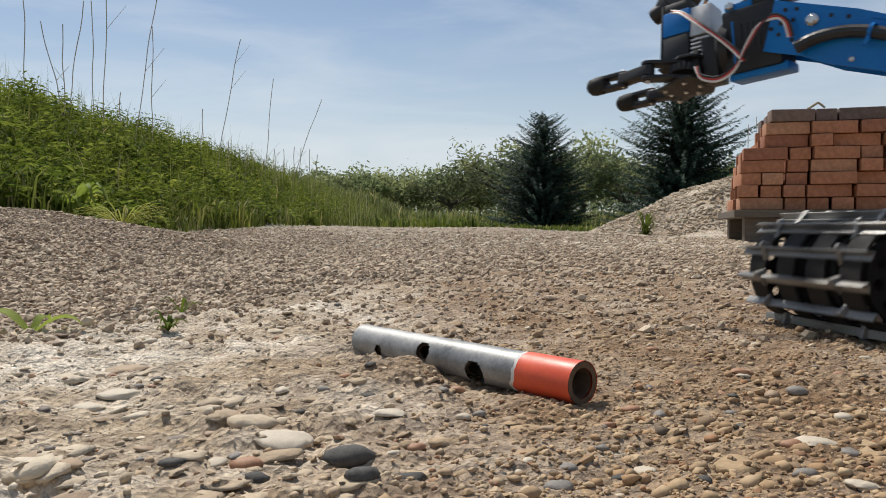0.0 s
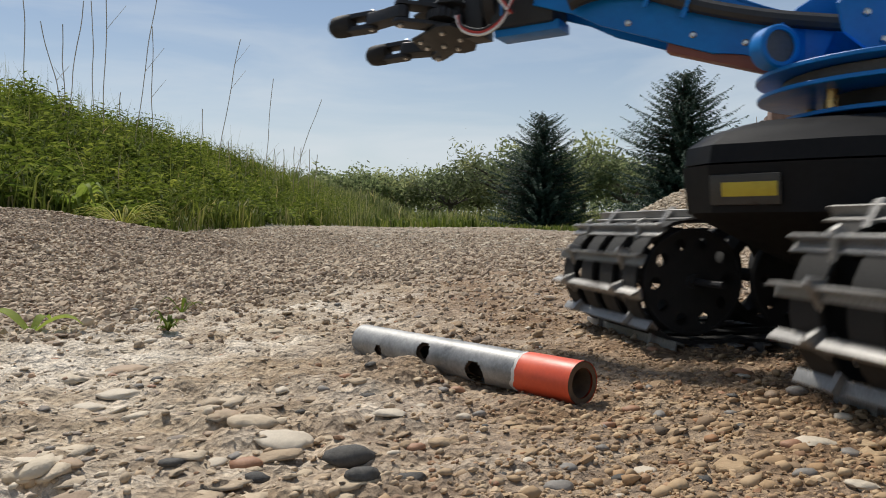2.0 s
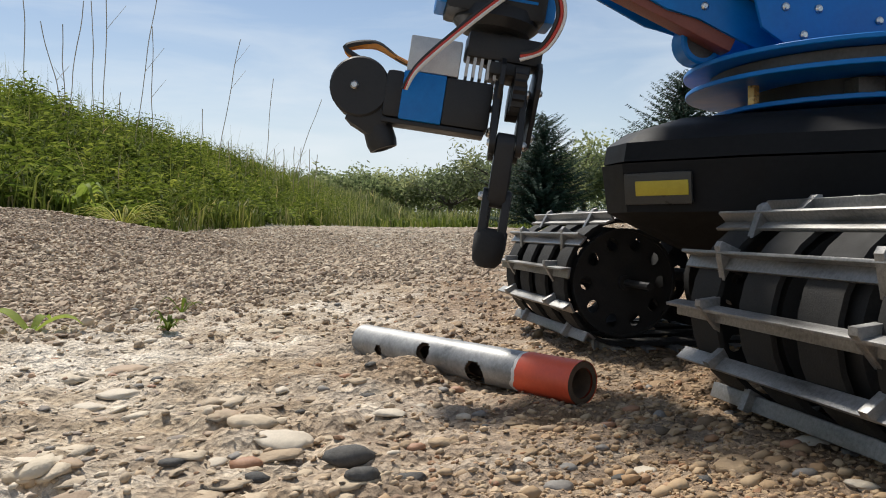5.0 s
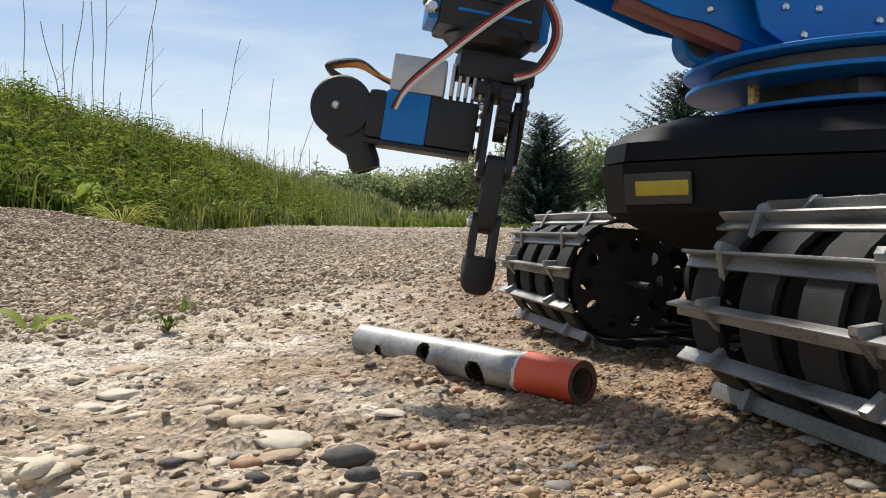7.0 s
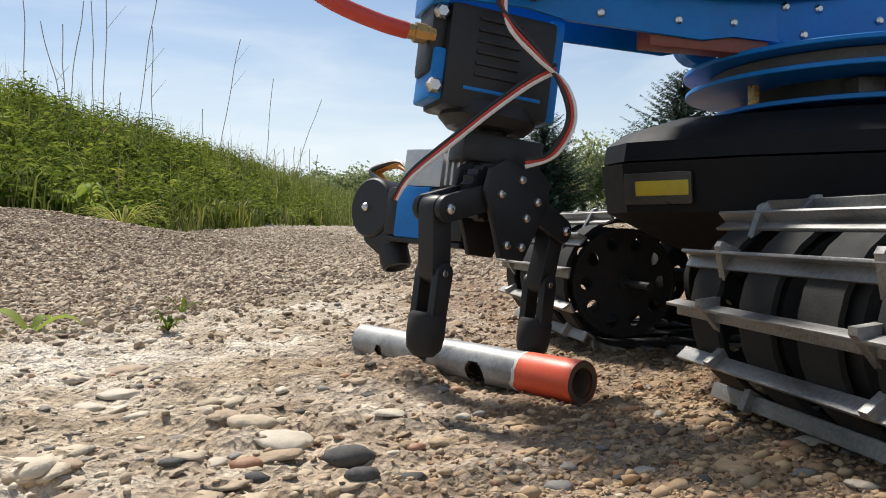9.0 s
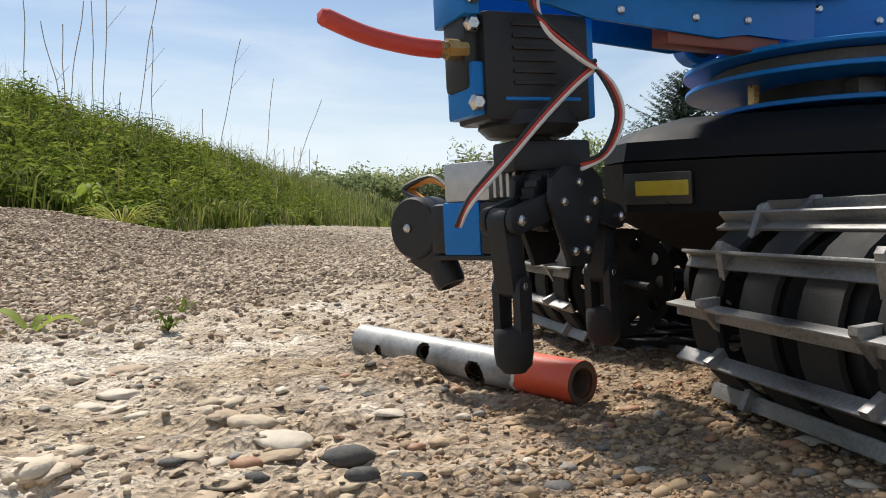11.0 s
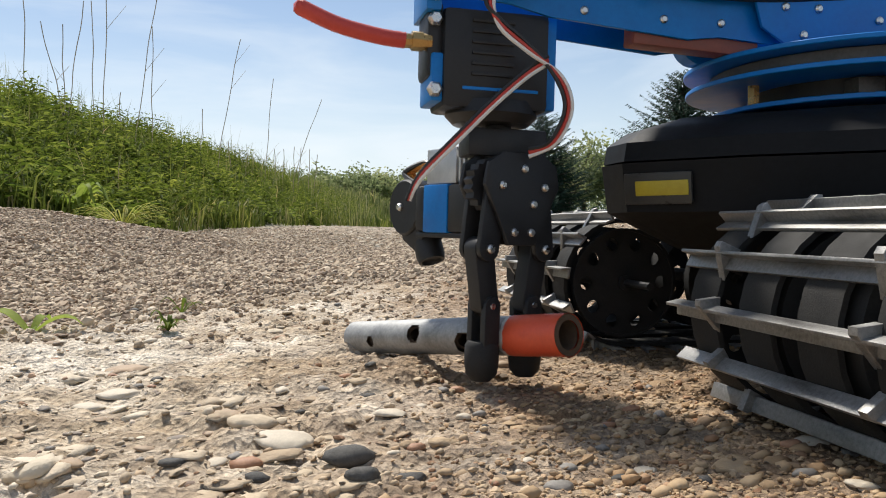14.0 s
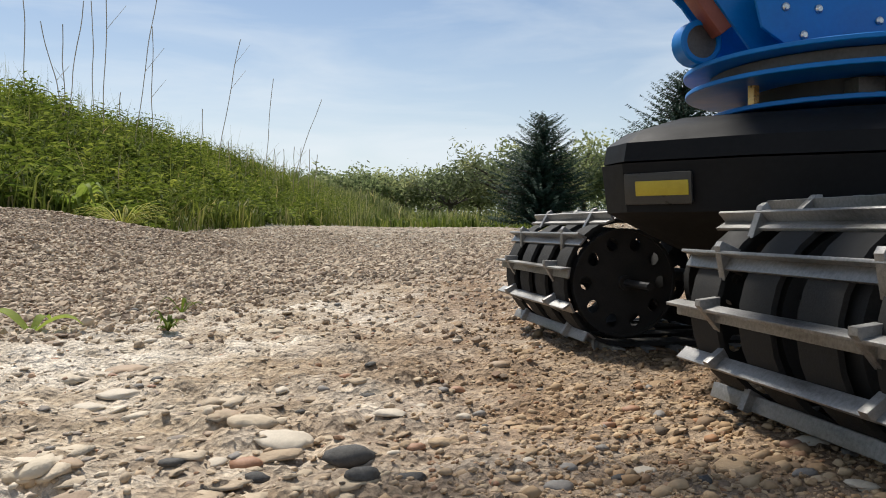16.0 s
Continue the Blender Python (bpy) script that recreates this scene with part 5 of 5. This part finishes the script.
# two fingers on swinging links
LINK, PIVOT_Y, PIVOT_Z = 0.028, 0.0130, -0.031
fingers = []
for side in (1, -1):
    bm = bmesh.new()
    for x in (-0.0045, 0.0085):
        m = Matrix(((0, 0, 1, x), (1, 0, 0, 0), (0, 1, 0, 0), (0, 0, 0, 1)))
        plate(bm, capsule((0, 0), (LINK, 0), 0.0056), 0.003, m, 0.0005)
    link = part("finger_link", bm, BLACK, robot, "black swinging link")
    for y in (0.0, LINK):
        bolt_at(link, pose(-0.0062, y, 0, 0, -90, 0), 0.0022)
    bm = bmesh.new()
    m = Matrix(((0, 0, 1, 0.002), (1, 0, 0, 0), (0, 1, 0, 0), (0, 0, 0, 1)))
    plate(bm, capsule((0, 0), (0.004 * -side, -0.026), 0.0056, 8, 0.0050), 0.009, m, 0.001)
    for x in (-0.0030, 0.0070):
        m = Matrix(((0, 0, 1, x), (1, 0, 0, 0), (0, 1, 0, 0), (0, 0, 0, 1)))
        plate(bm, capsule((0.004 * -side, -0.026), (0.0035 * -side, -0.049), 0.0044, 8, 0.0040), 0.0036, m, 0.0004)
    finger = part("finger", bm, BLACK, robot, "black slotted gripper finger")
    bm = bmesh.new()
    lathe(bm, [(0, -0.0185), (0.0045, -0.0180), (0.0072, -0.015), (0.0080, -0.010), (0.0080, -0.002), (0.0066, 0.0), (0, 0.0)], pose(0.002, 0.0035 * -side, -0.0425), 18)
    part("finger_pad", bm, RUBBER, finger, "black rubber finger tip")
    for y, z in ((0, 0), (0.004 * -side, -0.026)):
        bolt_at(finger, pose(-0.0028, y, z, 0, -90, 0), 0.0022)
        bolt_at(finger, pose(0.0088, y, z, 0, 90, 0), 0.0022)
    fingers.append((side, link, finger))


# ---- what moves ----
# seconds, metres that the robot still has to drive
DRIVE = [(0.0, 0.200), (0.1, 0.177), (0.2, 0.155), (0.3, 0.137), (0.4, 0.127), (0.5, 0.124), (1.0, 0.124), (1.5, 0.124), (1.7, 0.118), (1.8, 0.098),
         (1.9, 0.070), (2.0, 0.045), (2.1, 0.027), (2.2, 0.014), (2.3, 0.006), (2.4, 0.002), (2.5, 0.0), (16.0, 0.0)]
# seconds; degrees: swing of the turntable, rise of the upper arm, tilt of the forearm, turn of the wrist, slope of the finger links
ARM = [(0, -53.9, 18.6, 84.6, 11.3, 60), (0.3, -53, 18.2, 86.2, 10.9, 57), (0.5, -50.9, 18.8, 86.3, 10.9, 56), (1, -49, 22.8, 97.9, 9, 56), (1.5, -40.5, 23.4, 101.4, 8, 56), (1.8, -38, 23.2, 92, 11, 57),
       (2, -36.5, 22.2, 88.2, 13, 57), (2.5, -34.5, 19.8, 87, 11.7, 55), (2.8, -34.4, 25.5, 90.2, 11, 55), (3, -35, 40, 96, 15, 57), (3.3, -36, 40.6, 60.7, 20.9, 60.4), (3.5, -33.5, 43.8, 46.6, 24.6, 64.9),
       (4, -17.3, 38.3, 19.5, 25.4, 62.5), (4.2, -13, 36.5, 14.5, 22, 64), (6.3, -2, 24.4, 7, -13, 74), (6.5, -2, 24.4, 7.2, -12, 74), (7, -1, 24.4, 9, 9, 78), (7.5, -2.2, 22, 6, 31, 61),
       (8, -0.7, 14, 5.8, 37.6, 62.2), (8.5, -0.9, 9, 3.6, 38, 57.6), (9, 8.8, 5.6, 7.6, 62.5, 18.9), (9.2, 9.3, 5, 6.6, 62.8, 18), (11.3, 13.8, 4.3, -3.5, 63.2, 11.7), (11.5, 13.6, 4, -3.6, 64, 11.2),
       (12, 7.2, 4.1, -3.8, 64.1, 10.3), (12.5, 1.6, 0.6, -6, 64.8, 12.2), (13, 0, 1.1, -6.8, 64.7, 21.6), (13.5, 1.2, 4.9, -6.6, 57, 56.6), (14, 4, 8.1, 1.7, 68.2, 83), (14.5, 3.8, 15, 9.9, 67.4, 83),
       (15, 2.8, 23.7, 20.5, 65.6, 83), (15.3, -3.2, 38.8, 35.9, 44.4, 80), (15.5, -4.3, 40.6, 56.1, 36.2, 80), (15.7, -4.5, 46, 76, 35, 80), (16, -4.5, 57, 92, 35, 80)]
# seconds, the plain end and the painted end of the pipe
REST = ((-0.046, 0.464, 0.0093), (0.0595, 0.336, 0.0093))
PIPE = [(0.0, *REST), (11.8, *REST), (12.5, (-0.0475, 0.4580, 0.0093), (0.0611, 0.332, 0.0093)), (13.0, (-0.0495, 0.4545, 0.0093), (0.0681, 0.3375, 0.0093)),
        (13.5, (-0.0508, 0.4548, 0.0093), (0.0829, 0.3564, 0.0093)), (14.0, (-0.0509, 0.4674, 0.0106), (0.0544, 0.3405, 0.0293)), (14.5, (-0.0656, 0.4597, 0.0117), (0.0303, 0.3309, 0.0539)),
        (15.0, (-0.0972, 0.4393, 0.0310), (0.0102, 0.3246, 0.0845)), (15.3, (-0.1326, 0.4663, 0.1058), (-0.0111, 0.3553, 0.1274)), (15.5, (-0.1668, 0.4574, 0.1788), (-0.0452, 0.3461, 0.1598)),
        (15.7, (-0.180, 0.450, 0.262), (-0.064, 0.345, 0.212)), (16.0, (-0.165, 0.450, 0.385), (-0.058, 0.345, 0.312))]


def motions():
    forward = ROBOT_END.to_3x3() @ Vector((1, 0, 0))
    walk(robot, [(t, Matrix.Translation(-forward * d) @ ROBOT_END) for t, d in DRIVE])
    for ob, cy, s in grousers:
        walk(ob, [(t, Matrix.Translation((0, cy, 0)) @ on_loop(s - d)) for t, d in DRIVE])
    for ob, x, cy in wheels:
        walk(ob, [(t, pose(x, cy, AXLE_Z, 0, math.degrees(-d / BELT_R), 0)) for t, d in DRIVE])
    rows = {ob: [] for ob in (upper_arm, forearm, gripper)}
    tips = {ob: [] for _, link, finger in fingers for ob in (link, finger)}
    for t, swing, a1, a2, turn, phi in ARM:
        ex, ez = SHOULDER.x + L1 * math.cos(radians(a1)), SHOULDER.z + L1 * math.sin(radians(a1))
        base = pose(0, 0, 0, 0, 0, swing - 2.5)
        rows[upper_arm].append((t, base @ Matrix.Translation(SHOULDER) @ pose(0, 0, 0, 0, -a1, 0)))
        fore = base @ Matrix.Translation((ex, 0, ez)) @ pose(0, 0, 0, 0, -a2, 0)
        rows[forearm].append((t, fore))
        grip = fore @ pose(0, 0, -L2, 0, 0, -turn)
        rows[gripper].append((t, grip))
        for side, link, finger in fingers:
            c, s = math.cos(radians(phi)), math.sin(radians(phi))
            lean = math.degrees(math.atan2(-s, c * side))
            tips[link].append((t, grip @ Matrix.Translation((JAW_X, side * PIVOT_Y, PIVOT_Z)) @ pose(0, 0, 0, lean, 0, 0)))
            tips[finger].append((t, grip @ Matrix.Translation((JAW_X, side * (PIVOT_Y + LINK * c), PIVOT_Z - LINK * s))))
    for ob, keyed in (*rows.items(), *tips.items()):
        walk(ob, keyed)
    ways = []
    for t, a, b in PIPE:
        a, b = Vector(a), Vector(b)
        q = (b - a).to_track_quat("X", "Z").to_matrix().to_4x4()
        ways.append((t, Matrix.Translation((a + b) / 2) @ q @ Matrix.Translation((-PIPE_L / 2, 0, 0))))
    walk(pipe, ways)


motions()
